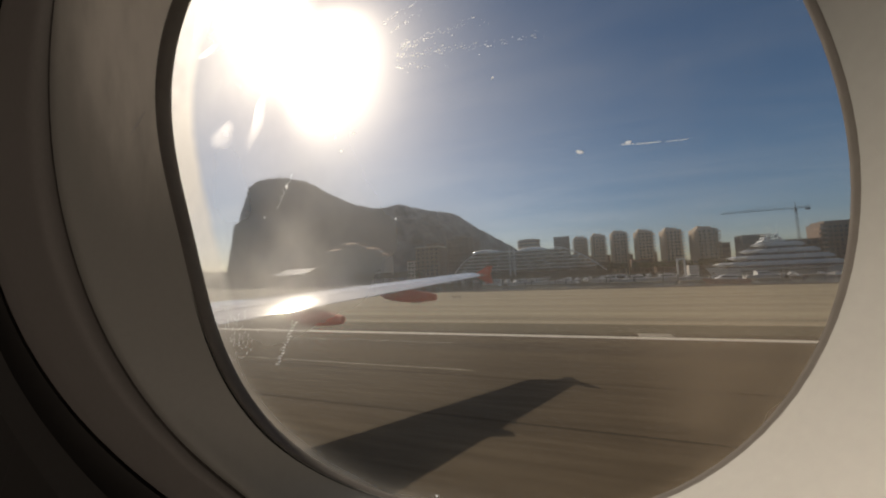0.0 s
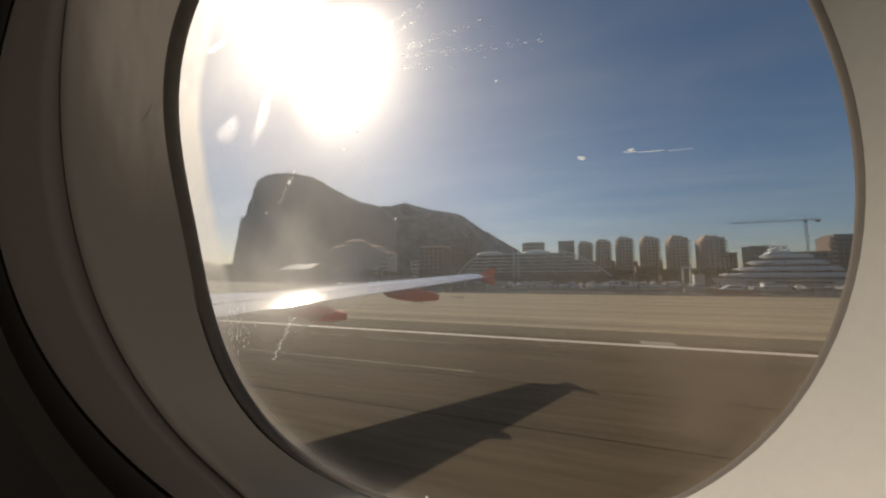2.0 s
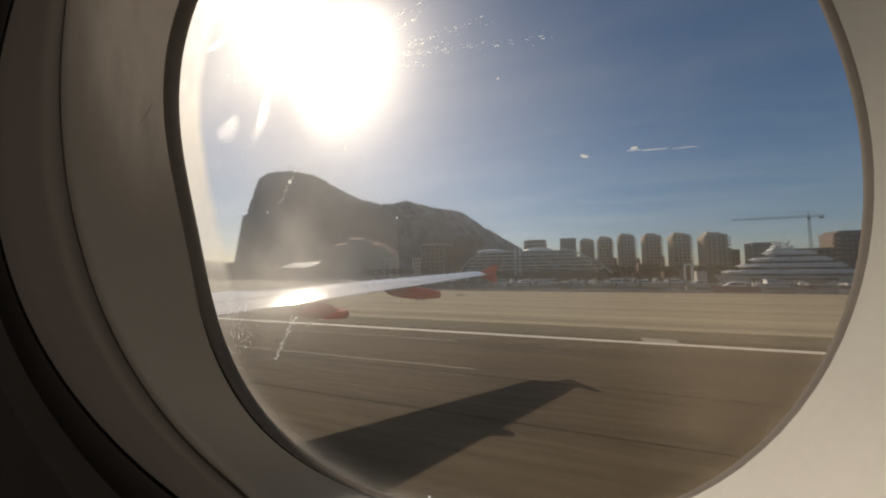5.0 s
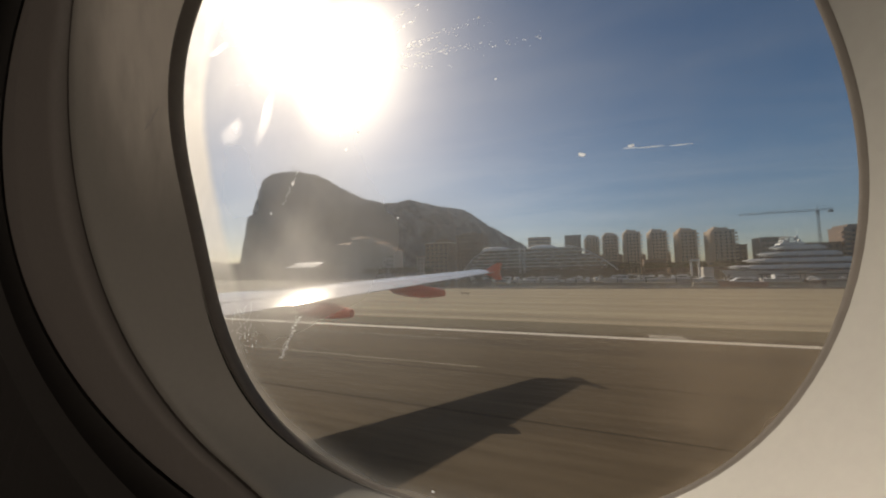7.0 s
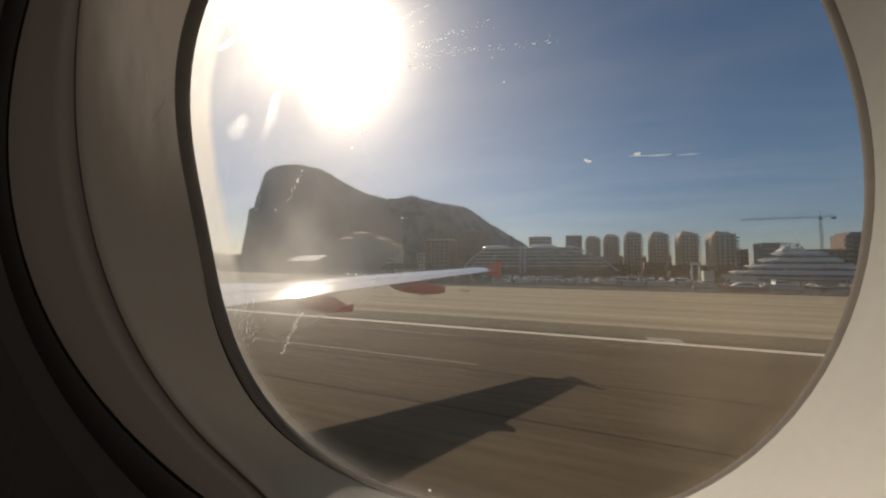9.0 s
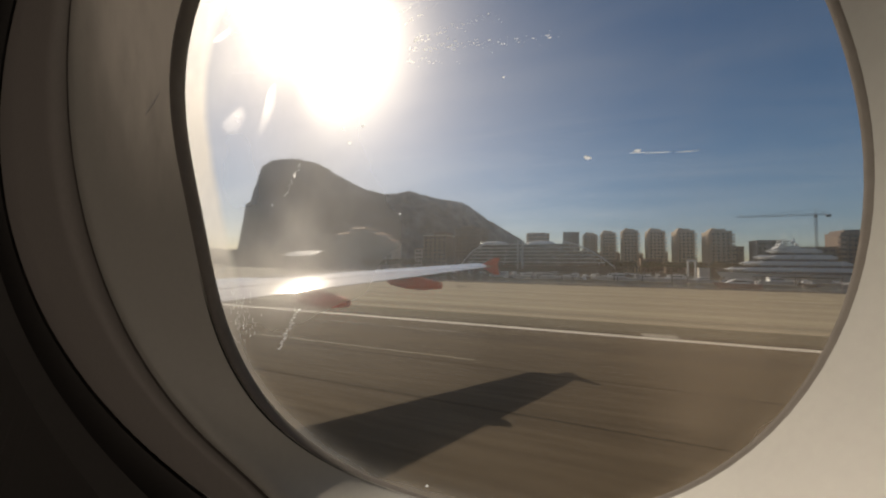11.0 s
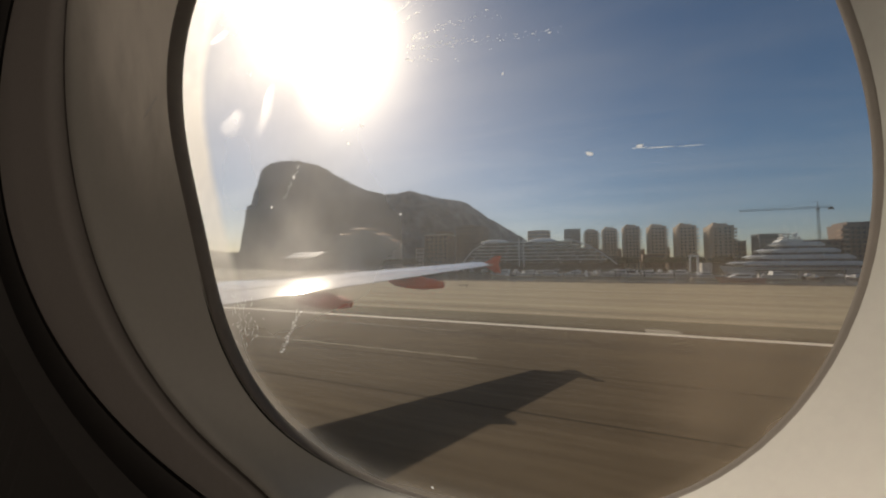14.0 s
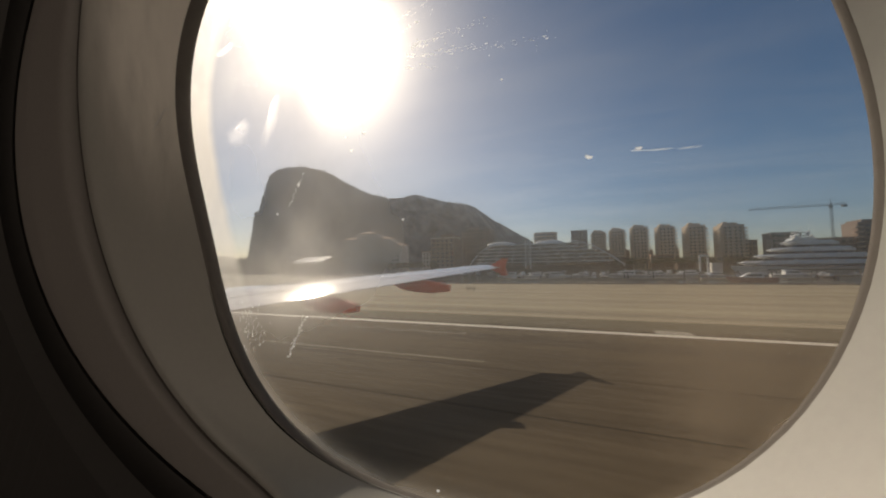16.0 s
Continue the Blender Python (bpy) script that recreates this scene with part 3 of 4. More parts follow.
# denser rows, drawn as the sun's radial glints
for a, b, number, wide in (((-0.0565, 3.7786), (-0.0004, 3.7694), 90, 0.0009), ((-0.0545, 3.7811), (-0.0224, 3.7809), 60, 0.0010), ((-0.0585, 3.7873), (-0.0407, 3.7933), 30, 0.0008), ((-0.0570, 3.7740), (-0.0300, 3.7700), 26, 0.0010), ((-0.1333, 3.7855), (-0.1572, 3.7930), 30, 0.0014)):
    for k in range(number):
        f = random.random() ** 1.7
        r = random.choice((0.0002, 0.0003, 0.0004, 0.0007)) * (1.2 - f) * (0.6 if a[0] < -0.1 else 1)
        speck(bm, a[0] + (b[0] - a[0]) * f, a[1] + (b[1] - a[1]) * f + random.gauss(0, wide) * (0.6 + f), r * random.uniform(1, 2.2), r * 0.7, math.degrees(math.atan2(b[1] - a[1], b[0] - a[0])))
for k in range(16):                        # beads drawn as the streak of glare below the wing's hot spot
    f = k / 15
    speck(bm, -0.1120 - 0.0112 * f + random.gauss(0, 0.0005), 3.6815 - 0.0180 * f, random.uniform(0.0010, 0.0022), random.uniform(0.0004, 0.0007), 10)
part("scratches", bm, M_SPECK, window_1, "fine bright scratches and dirt specks, some drawn as glint rays")
bm = bmesh.new()
for k in range(9):
    f = k / 8
    x, y, z = -0.1981 + 0.0086 * f, 0.0961 + 0.0006 * f, 3.7727 + 0.0090 * f + 0.0003 * math.sin(9 * f)
    tube(bm, (x, y, z), (x + 0.0011, y + 0.00008, z + 0.0011), 0.00055 * math.sin(math.pi * (0.12 + 0.76 * f)), n=6)
part("scuff", bm, M_HULL, window_1, "short pale scratch in the surround")
# thin finger smears in the grease film below the sun
M_SMEAR = bpy.data.materials.new("grease_smear")
M_SMEAR.use_nodes = True
t = M_SMEAR.node_tree
t.nodes.remove(t.nodes["Principled BSDF"])
see, film, mix = (t.nodes.new("ShaderNode" + k) for k in ("BsdfTransparent", "BsdfRefraction", "MixShader"))
film.inputs["IOR"].default_value, film.inputs["Roughness"].default_value, mix.inputs[0].default_value = 1.2, 1.0, 0.022
t.links.new(see.outputs[0], mix.inputs[1])
t.links.new(film.outputs[0], mix.inputs[2])
t.links.new(mix.outputs[0], t.nodes["Material Output"].inputs["Surface"])
bm = bmesh.new()
for x, z, w, h, turn in ((-0.1475, 3.7660, 0.015, 0.011, 20), (-0.1268, 3.7672, 0.022, 0.0065, 62), (-0.1600, 3.8185, 0.010, 0.0035, 70), (-0.1535, 3.8060, 0.012, 0.0035, 10), (-0.1490, 3.8230, 0.012, 0.003, 150)):
    for k in range(4):
        speck(bm, x, z, w * (1.15 - 0.13 * k), h * (1.3 - 0.22 * k), turn + 4 * k, 0.0001 * k)
smears = part("smears", bm, M_SMEAR, window_1, "pale finger smears on the pane")
for p in smears.data.polygons:
    if p.normal.y > 0:
        p.flip()
bm = loft([ring(0.1114, 1.42), ring(0.1136, 1.42)], True, True, True)
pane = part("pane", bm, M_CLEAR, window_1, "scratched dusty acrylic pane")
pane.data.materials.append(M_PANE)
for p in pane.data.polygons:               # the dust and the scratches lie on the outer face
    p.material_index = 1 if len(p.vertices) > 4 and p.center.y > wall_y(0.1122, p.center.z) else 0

# ---- the wing ----
def wing_te(y):
    x = -3.9 - (16.6 - y) * 0.315 if y > 4.6 else -7.68 - (4.6 - y) * 0.06
    return x, 3.76 - (16.8 - y) * 0.0805


def wing_chord(y):
    return 1.55 + (16.8 - y) * 0.205 if y > 4.6 else 4.05 + (4.6 - y) * 0.55


def section(y, s0, s1, n=14, lift=0.0, thin=1.0):
    """Closed outline of the wing's section at y between two chord fractions, 0 at the leading edge."""
    x_te, z_te = wing_te(y)
    c = wing_chord(y)
    up, low = [], []
    for i in range(n + 1):
        s = s0 + (s1 - s0) * (0.5 - 0.5 * math.cos(math.pi * i / n))
        th = 0.6 * (0.2969 * math.sqrt(s) - 0.126 * s - 0.3516 * s * s + 0.2843 * s ** 3 - 0.1015 * s ** 4) * thin
        camber = 0.018 * math.sin(math.pi * min(s, 1)) + 0.012 * (1 - s)
        x, z = x_te - c * (1 - s), z_te + c * camber + lift
        up.append((x, y, z + c * th + 0.006))
        low.append((x, y, z - c * th * 0.9 - 0.006))
    return up + list(reversed(low))


def wing_panel(name, ys, s0, s1, material, parent, label="", lift=0.0):
    return part(name, loft([section(y, s0, s1, lift=lift) for y in ys], True, True, True), material, parent, label, False)


wing = thing("aircraft_wing", (0, 0, 0), "grey swept airliner wing with orange flap fairings and tip", "aircraft wing")
YS = [-0.3, 2.0, 4.6, 7.0, 9.5, 12.0, 14.5, 16.55]
body = wing_panel("wing_box", YS, 0.0, 0.745, M_WING, wing)
wing_panel("inboard_flap", (0.35, 2.4, 4.55), 0.752, 1.0, M_WING, wing)
wing_panel("outboard_flap", (4.65, 7.0, 9.3, 11.75), 0.752, 1.0, M_WING, wing)
wing_panel("aileron", (11.8, 14.0, 16.4), 0.752, 1.0, M_WING, wing)
# black panel below the flap line; the gap's shade is its colour
wing_panel("gap_shadow", YS, 0.70, 0.80, M_SEAM, wing, "black panel standing for the shade between wing and flaps", -0.035)
for y0, y1 in ((4.8, 6.3), (6.35, 7.9), (7.95, 9.5), (9.55, 11.2)):
    bm = bmesh.new()
    up = [section(y, 0.57, 0.742, 6, 0.006)[:7] for y in (y0, y1)]
    low = [[(x, y, z - 0.012) for x, y, z in r] for r in up]
    loft([up[0], up[1]], False, bm=bm)
    loft([low[1], up[1]], False, bm=bm)
    loft([up[0], low[0]], False, bm=bm)
    part("spoiler", bm, M_WING, wing)


def fairing(x_tail, y, z_tail, length, h, w):
    """A canoe-shaped fairing: a pointed nose under the wing, a deep belly, a hump behind the trailing edge and a blunt tail."""
    rings = []
    for i in range(25):
        s = i / 24
        belly = h * (0.22 + 0.50 * math.sin(math.pi * min(s / 1.1, 1)) ** 0.8) * min(1.0, s / 0.12 + 0.04)
        top = h * (0.62 * min(1.0, s / 0.5 + 0.02) if s < 0.62 else 0.62 - 0.40 * (s - 0.62) / 0.38)
        side = 0.5 * w * (math.sin(math.pi / 2 * min(s / 0.5 + 0.03, 1.0)) ** 0.8 if s < 0.5 else 1.0 - 0.55 * ((s - 0.5) / 0.5) ** 1.5)
        x, zc = x_tail - length * (1 - s), z_tail + 0.10 * (1 - s) + 0.02
        outline = ((0.30, top), (0.80, 0.62 * top), (1.0, 0.10 * top), (0.94, -0.42 * belly), (0.66, -0.82 * belly), (0.22, -belly))
        rings.append([(x, y + side * u, zc + v) for u, v in outline] + [(x, y - side * u, zc + v) for u, v in reversed(outline)])
    return loft(rings, True, True, True)


part("flap_fairing", fairing(-5.93, 7.8, 2.66, 2.1, 0.33, 0.44), M_ORANGE, wing, "orange flap track fairing")
part("flap_fairing", fairing(-4.67, 11.5, 3.01, 2.4, 0.35, 0.38), M_ORANGE, wing, "orange flap track fairing")
part("flap_fairing", fairing(-6.45, 4.2, 2.40, 3.9, 0.46, 0.46), M_ORANGE, wing, "orange flap track fairing")
bm = bmesh.new()
x, z = wing_te(16.6)
outline = ((x - 1.5, z + 0.02), (x - 0.55, z + 0.12), (x - 0.05, z + 0.42), (x + 0.22, z + 0.42), (x + 0.1, z + 0.02), (x + 0.2, z - 0.42), (x - 0.05, z - 0.42), (x - 0.6, z - 0.1))
loft([[(px, 16.56, pz) for px, pz in outline], [(px + 0.01, 16.64, pz) for px, pz in outline]], True, True, True, bm)
part("wingtip_fence", bm, M_ORANGE, wing, "orange wingtip fence")
for y in (12.5, 13.5, 14.5, 15.5):
    bm = bmesh.new()
    x, z = wing_te(y)
    tube(bm, (x - 0.02, y, z), (x + 0.35, y, z + 0.01), 0.008, 0.004, 6)
    part("static_wick", bm, M_SEAM, wing)

# ---- the mountain ----
RIDGE = ((-1263, 945, 19), (-1261, 950, 68), (-1242, 960, 241), (-1229, 970, 251), (-1230, 985, 307), (-1211, 1000, 395), (-1195, 1030, 432), (-1151, 1060, 446), (-1103, 1090, 447), (-1063, 1120, 439), (-1037, 1170, 431),
         (-1012, 1230, 406), (-981, 1370, 378), (-944, 1500, 373), (-912, 1590, 389), (-875, 1650, 415), (-781, 1760, 393), (-676, 1930, 395), (-638, 2000, 381), (-569, 2150, 320), (-401, 2600, 208), (-331, 2850, 120), (-279, 3050, 8))


def on_ridge(s):
    k = s * (len(RIDGE) - 1)
    i = min(int(k), len(RIDGE) - 2)
    f = k - i
    return Vector(RIDGE[i]).lerp(Vector(RIDGE[i + 1]), f)


bm = bmesh.new()
rows = []
NS, NU = 300, 90
for i in range(NS + 1):
    p = on_ridge(i / NS)
    toward = Vector((-p.x, -p.y, 0)).normalized()
    reach = 50 + p.z * (0.74 if i > 60 else 0.42)
    row = []
    for j in range(NU + 1):
        u = j / NU * 1.5 - 0.5                       # -0.5 behind the ridge, 0 on it, 1 at the foot
        if u < 0:
            q, z = p - toward * reach * 0.9 * -u * 2, p.z * (1 + 2 * u) ** 1.2 if u > -0.499 else -6.0
        else:
            q, z = p + toward * reach * u, p.z * (1 - u) ** (1.25 - 0.5 * math.sin(u * 3.1)) - 6 * u
        n = noise.fractal(Vector((q.x, q.y, z)) * 0.006, 0.9, 2.1, 6)
        q = Vector((q.x, q.y, 0)) + toward * n * 26 * min(1, max(u, 0) * 6)
        row.append((q.x, q.y, max(z + n * (8 if u > 0.02 else 5) + 3.5 * noise.fractal(Vector((q.x, q.y, z)) * 0.03, 0.8, 2.2, 4), -6.0)))
    rows.append(row)
loft(rows, False, bm=bm)
mountain = part("mountain", bm, M_ROCK, smooth=True)
tagged(mountain, "steep grey limestone mountain with dark scrub", "mountain", kind="structure")
# scrub and low trees along the crest and in patches on the slope
random.seed(17)
points, faces = [], []
for k in range(5200):
    i = random.randrange(NS + 1)
    j = int(NU / 3 + NU * (2 / 3) * random.random() ** 2.2) if k > 900 else NU // 3 + random.choice((-1, 0, 0, 1))
    q = Vector(rows[i][min(j, NU)])
    if q.z < 12 or (k > 900 and noise.noise(q * 0.007) < -0.05):
        continue
    r = random.uniform(1.6, 4.2)
    first = len(points)
    for a in range(5):
        g = 2 * math.pi * (a + random.random() * 0.6) / 5
        points.append((q.x + r * math.cos(g), q.y + r * math.sin(g), q.z + random.uniform(-0.3, 0.5) * r))
    points.append((q.x + random.uniform(-0.3, 0.3) * r, q.y, q.z + r * random.uniform(0.7, 1.3)))
    faces += [(first + a, first + (a + 1) % 5, first + 5) for a in range(5)]
me = bpy.data.meshes.new("mountain_scrub")
me.from_pydata(points, [], faces)
me.materials.append(M_SCRUB)
tagged(new("mountain_scrub", me), "dark green scrub on the mountain's crest and slope", "scrub", kind="stuff")
# a low scrubby rise beyond the runway's end, in front of the mountain's foot
rows = []
for i in range(61):
    f = i / 60
    x = -2050 + 1190 * f
    top = 58 * min(1.0, (1 - f) / 0.10 + 0.15) * (0.86 + 0.22 * noise.fractal(Vector((x * 0.011, 3.1, 0)), 0.9, 2.1, 5))
    rows.append([(x + 6 * noise.noise(Vector((x, v, 0)) * 0.02), 640 + v + 60 * (1 - f), max(top * max(0.0, 1 - (v / 95) ** 2) ** 0.7 + (3 * noise.noise(Vector((x, v, 5)) * 0.06) if abs(v) < 80 else 0), -2.0)) for v in (-96, -88, -75, -60, -42, -24, -8, 8, 24, 45, 70, 96)])
rise = part("hill", loft(rows, False), M_SCRUB, smooth=True)
tagged(rise, "low dark scrub-covered rise beyond the runway", "hill", kind="structure")
bm = bmesh.new()
for x, y, h in ((-1128, 1074, 24), (-1118, 1080, 15), (-1106, 1086, 10), (-868, 1655, 12)):
    tube(bm, (x, y, 428 if y < 1500 else 405), (x, y, 449 + h if y < 1500 else 420 + h), 1.6, 0.5, 6)
masts = part("summit_masts", bm, M_STEEL)
tagged(masts, "thin radio masts on the summit ridge", "mast", kind="structure")


# ---- town ----
def windows_on(parent, x0, x1, z0, z1, nx, nz, w, h, y=-0.06, tall=None):
    """Recessed-looking dark panes with a sill, one object each, on the face at y."""
    first = None
    for i in range(nx):
        for j in range(nz):
            x, z = x0 + (i + 0.5) * (x1 - x0) / nx, z0 + (j + 0.5) * (z1 - z0) / nz
            if first is None:
                bm = bmesh.new()
                add_box(bm, -w / 2, w / 2, 0, 0.1, -h / 2, h / 2)
                first = part("window", bm, M_GLASS, parent)
                first.matrix_basis = pose(x, y, z)
                part("sill", box_mesh(-w / 2 - 0.1, w / 2 + 0.1, -0.15, 0.06, -h / 2 - 0.18, -h / 2 - 0.04), M_CONCRETE, first)
            else:
                again(first, pose(x, y, z), parent)


def tower(x0, x1, y, top, label, group="harbour towers", floors=12, wall=M_CREAM, deep=20.0, turn=0.0):
    w = x1 - x0
    t = thing("apartment_tower", ((x0 + x1) / 2, y, 0), label, "tower block", group, turn)
    h = top - 3.0
    bm = box_mesh(-w / 2 + 1.4, w / 2 - 1.4, 0, deep, -0.3, h)
    add_box(bm, -w * 0.22, w * 0.22, -0.9, 0.5, -0.3, h)
    add_box(bm, -w / 2 + 1.2, w / 2 - 1.2, -0.2, deep + 0.2, h, h + 0.8)
    part("wall", bm, wall, t)
    bm = box_mesh(-w * 0.30, w * 0.24, 3, deep - 4, h + 0.8, h + 2.9)
    add_box(bm, -w * 0.26, -w * 0.10, 5, 10, h + 2.9, h + 3.9)
    part("roof_housing", bm, wall, t)
    fh = h / floors
    slab = None
    for k in range(1, floors):
        for side in (-1, 1):
            if slab is None:
                bm = box_mesh(-1.9, 1.9, -1.5, 5.5, -0.12, 0.12)
                slab = part("balcony", bm, wall, t)
                bm = box_mesh(-1.9, -1.8, -1.4, 5.5, 0.12, 1.05)
                add_box(bm, 1.8, 1.9, -1.4, 5.5, 0.12, 1.05)
                add_box(bm, -1.9, 1.9, -1.5, -1.4, 0.12, 1.05)
                part("parapet", bm, wall, slab)
                slab.matrix_basis = pose(side * (w / 2 - 1.5), 0, k * fh)
            else:
                again(slab, pose(side * (w / 2 - 1.5), 0, k * fh), t)
    windows_on(t, -w / 2 + 3.3, -w * 0.22, fh * 0.3, h - 0.3, 1, floors, 1.9, 1.5)
    windows_on(t, w * 0.22, w / 2 - 3.3, fh * 0.3, h - 0.3, 1, floors, 1.9, 1.5)
    windows_on(t, -w * 0.2, w * 0.2, fh * 0.3, h - 0.3, 2, floors, 1.5, 1.4, -0.96)
    return t


LT = "cream apartment tower with stacked balconies on the harbour"
for x0, x1, y, top in ((2.3, 19.5, 420, 44.5), (20.7, 37.4, 410, 45.0), (40.3, 57.4, 400, 45.8), (61.9, 78.8, 390, 44.0), (82.5, 99.2, 375, 42.0), (103.0, 121.9, 360, 39.5)):
    tower(x0, x1, y, top, LT)


def block(x0, x1, y, top, deep, wall, label, nx, nz, name="apartment_block", category="building", group="", roof=None, steps=()):
    w = x1 - x0
    t = thing(name, ((x0 + x1) / 2, y, 0), label, category, group)
    bm = box_mesh(-w / 2, w / 2, 0, deep, -0.3, top)
    for a, b, h in steps:
        add_box(bm, -w / 2 + a * w, -w / 2 + b * w, 0.5, deep - 0.5, top - 0.01, top + h)
    part("wall", bm, wall, t)
    bm = box_mesh(-w / 2 - 0.3, w / 2 + 0.3, -0.3, deep + 0.3, top, top + 0.6)
    part("parapet", bm, roof or wall, t)
    windows_on(t, -w / 2 + 0.6, w / 2 - 0.6, 1.0, top - 0.5, nx, nz, w / nx * 0.5, top / nz * 0.5)
    return t


# rounded office block and the dark slab behind the harbour
t = thing("office_block", (-48, 430, 0), "rounded grey office block with a flat roof", "building")
bm = loft([[(13.5 * math.cos(a), 13.5 * math.sin(a) * 0.8, z) for a in (2 * math.pi * k / 32 for k in range(32))] for z in (-0.3, 45.5)], True, True, True)
part("wall", bm, M_DARKWALL, t)
for z in range(4, 45, 4):
    bm = loft([[(r * math.cos(a), r * math.sin(a) * 0.8, h) for a in (2 * math.pi * k / 32 for k in range(32))] for r, h in ((13.5, z), (14.0, z), (14.0, z + 0.9), (13.5, z + 0.9))])
    part("floor_band", bm, M_CREAM, t)
block(-17.6, -0.6, 405, 43.5, 16, M_DARKWALL, "plain dark grey slab block behind the harbour", 4, 12, roof=M_DARKWALL)
for x0, x1, y, top in ((-5, 8, 440, 24), (17, 44, 450, 22), (54, 66, 440, 21), (76, 88, 430, 21), (96, 108, 420, 20), (117, 129, 362, 23.4)):
    block(x0, x1, y, top, 12, M_BRICK, "low brown block between the towers", 4, 5, group="low blocks")
random.seed(21)
x = -28.0
while x < 128:
    w = random.uniform(9, 19)
    block(x, x + w, 352 + random.uniform(0, 8), random.uniform(6.5, 13), 10, random.choice((M_BRICK, M_DARKWALL, M_CREAM, M_BRICK)), "low quayside building below the towers", max(3, int(w / 3)), 3, group="quayside buildings", roof=random.choice((M_ROOF, M_DARKWALL)))
    x += w + random.uniform(0.5, 5)
block(131.2, 146.5, 345, 27.4, 14, M_DARKWALL, "grey flat-roofed block behind the big yacht", 5, 7)
block(150.5, 182, 352, 22.2, 14, M_BRICK, "dark brown block under construction", 8, 5)
for x0, x1, y, top in ((184, 207, 352, 33), (214, 240, 356, 35), (248, 300, 360, 36)):
    t = block(x0, x1, y, top, 18, M_BRICK, "brown residential block with pale balconies", 7, 9, group="residential blocks", steps=((0.1, 0.9, 2.5),))
    slab = None
    for k in range(1, 9):
        if slab is None:
            bm = box_mesh(-2.2, 2.2, -1.6, 3.0, 0, 0.25)
            slab = part("balcony", bm, M_CREAM, t)
            part("parapet", box_mesh(-2.2, 2.2, -1.6, -1.5, 0.25, 1.1), M_CREAM, slab)
            slab.matrix_basis = pose(-(x1 - x0) / 2, 0, k * top / 9)
        else:
            again(slab, pose(-(x1 - x0) / 2, 0, k * top / 9), t)


def crane(x, y, top, jib_left, jib_right):
    t = thing("tower_crane", (x, y, 0), "thin dark tower crane with a long jib", "crane", "cranes")
    bm = bmesh.new()
    for sx in (-0.6, 0.6):
        for sy in (-0.6, 0.6):
            tube(bm, (sx, sy, 0), (sx, sy, top), 0.11, n=5)
    z = 0.0
    k = 1
    while z < top - 2:
        tube(bm, (-0.6 * k, -0.6, z), (0.6 * k, -0.6, z + 2), 0.06, n=4)
        tube(bm, (-0.6 * k, 0.6, z), (0.6 * k, 0.6, z + 2), 0.06, n=4)
        z, k = z + 2, -k
    part("mast", bm, M_STEEL, t)
    bm = bmesh.new()
    for sy, sz in ((-0.6, 0), (0.6, 0), (0, 1.2)):
        tube(bm, (jib_left, sy, top + sz), (jib_right, sy, top + sz), 0.14, n=5)
    xx = jib_left
    while xx < jib_right - 2:
        tube(bm, (xx, -0.6, top), (xx + 1, 0, top + 1.2), 0.07, n=4)
        tube(bm, (xx + 1, 0, top + 1.2), (xx + 2, 0.6, top), 0.07, n=4)
        xx += 2
    part("jib", bm, M_STEEL, t)
    bm = bmesh.new()
    tube(bm, (0, 0, top), (0, 0, top + 5), 0.3, 0.15, 6)
    tube(bm, (0, 0, top + 5), (jib_left * 0.7, 0, top + 1.2), 0.05, n=4)
    tube(bm, (0, 0, top + 5), (jib_right * 0.9, 0, top + 1.2), 0.05, n=4)
    part("apex", bm, M_STEEL, t)
    part("counterweight", box_mesh(jib_right - 3, jib_right - 0.5, -0.7, 0.7, top - 1.6, top), M_DARKWALL, t)
    part("cab", box_mesh(-1.4, 0.2, -1.6, -0.5, top - 2.2, top - 0.2, bevel=0.1), M_STEEL, t)


crane(167, 345, 46.5, -48, 9)
crane(236, 370, 48, -16, 30)

# the ship-shaped hotel
ship = thing("hotel_ship", (-49, 300, -1.3), "long white hotel ship with rows of cabin decks", "ship")


def hull_mesh(length, beam, height, bow=0.3, flare=1.12, n=14, transom=0.8):
    """A hull along X with its bow at -X, keel at 0."""
    rings = []
    for i in range(n + 1):
        s = i / n
        half = beam / 2 * (1 - (1 - min(s / bow, 1)) ** 2.2) * (1 if s < 0.75 else 1 - (1 - transom) * (s - 0.75) / 0.25)
        half = max(half, 0.02)
        sheer = height * (1 + 0.28 * max(0, 1 - s / 0.6) ** 1.6)
        x = -length / 2 + length * s
        rake = height * 0.9 * max(0, 1 - s / bow)
        rings.append([(x + rake, -half * 0.62, 0), (x - 0.0, -half * flare, sheer), (x, half * flare, sheer), (x + rake, half * 0.62, 0)])
    return loft(rings, True, True, True)


# the hull takes a darker grey that stands for the shade on it
hull = part("hull", hull_mesh(124, 18, 6.5, 0.16, 1.04), M_DARKWALL, ship, "grey hull with shade painted into its colour")
hull.location.x = 9.0
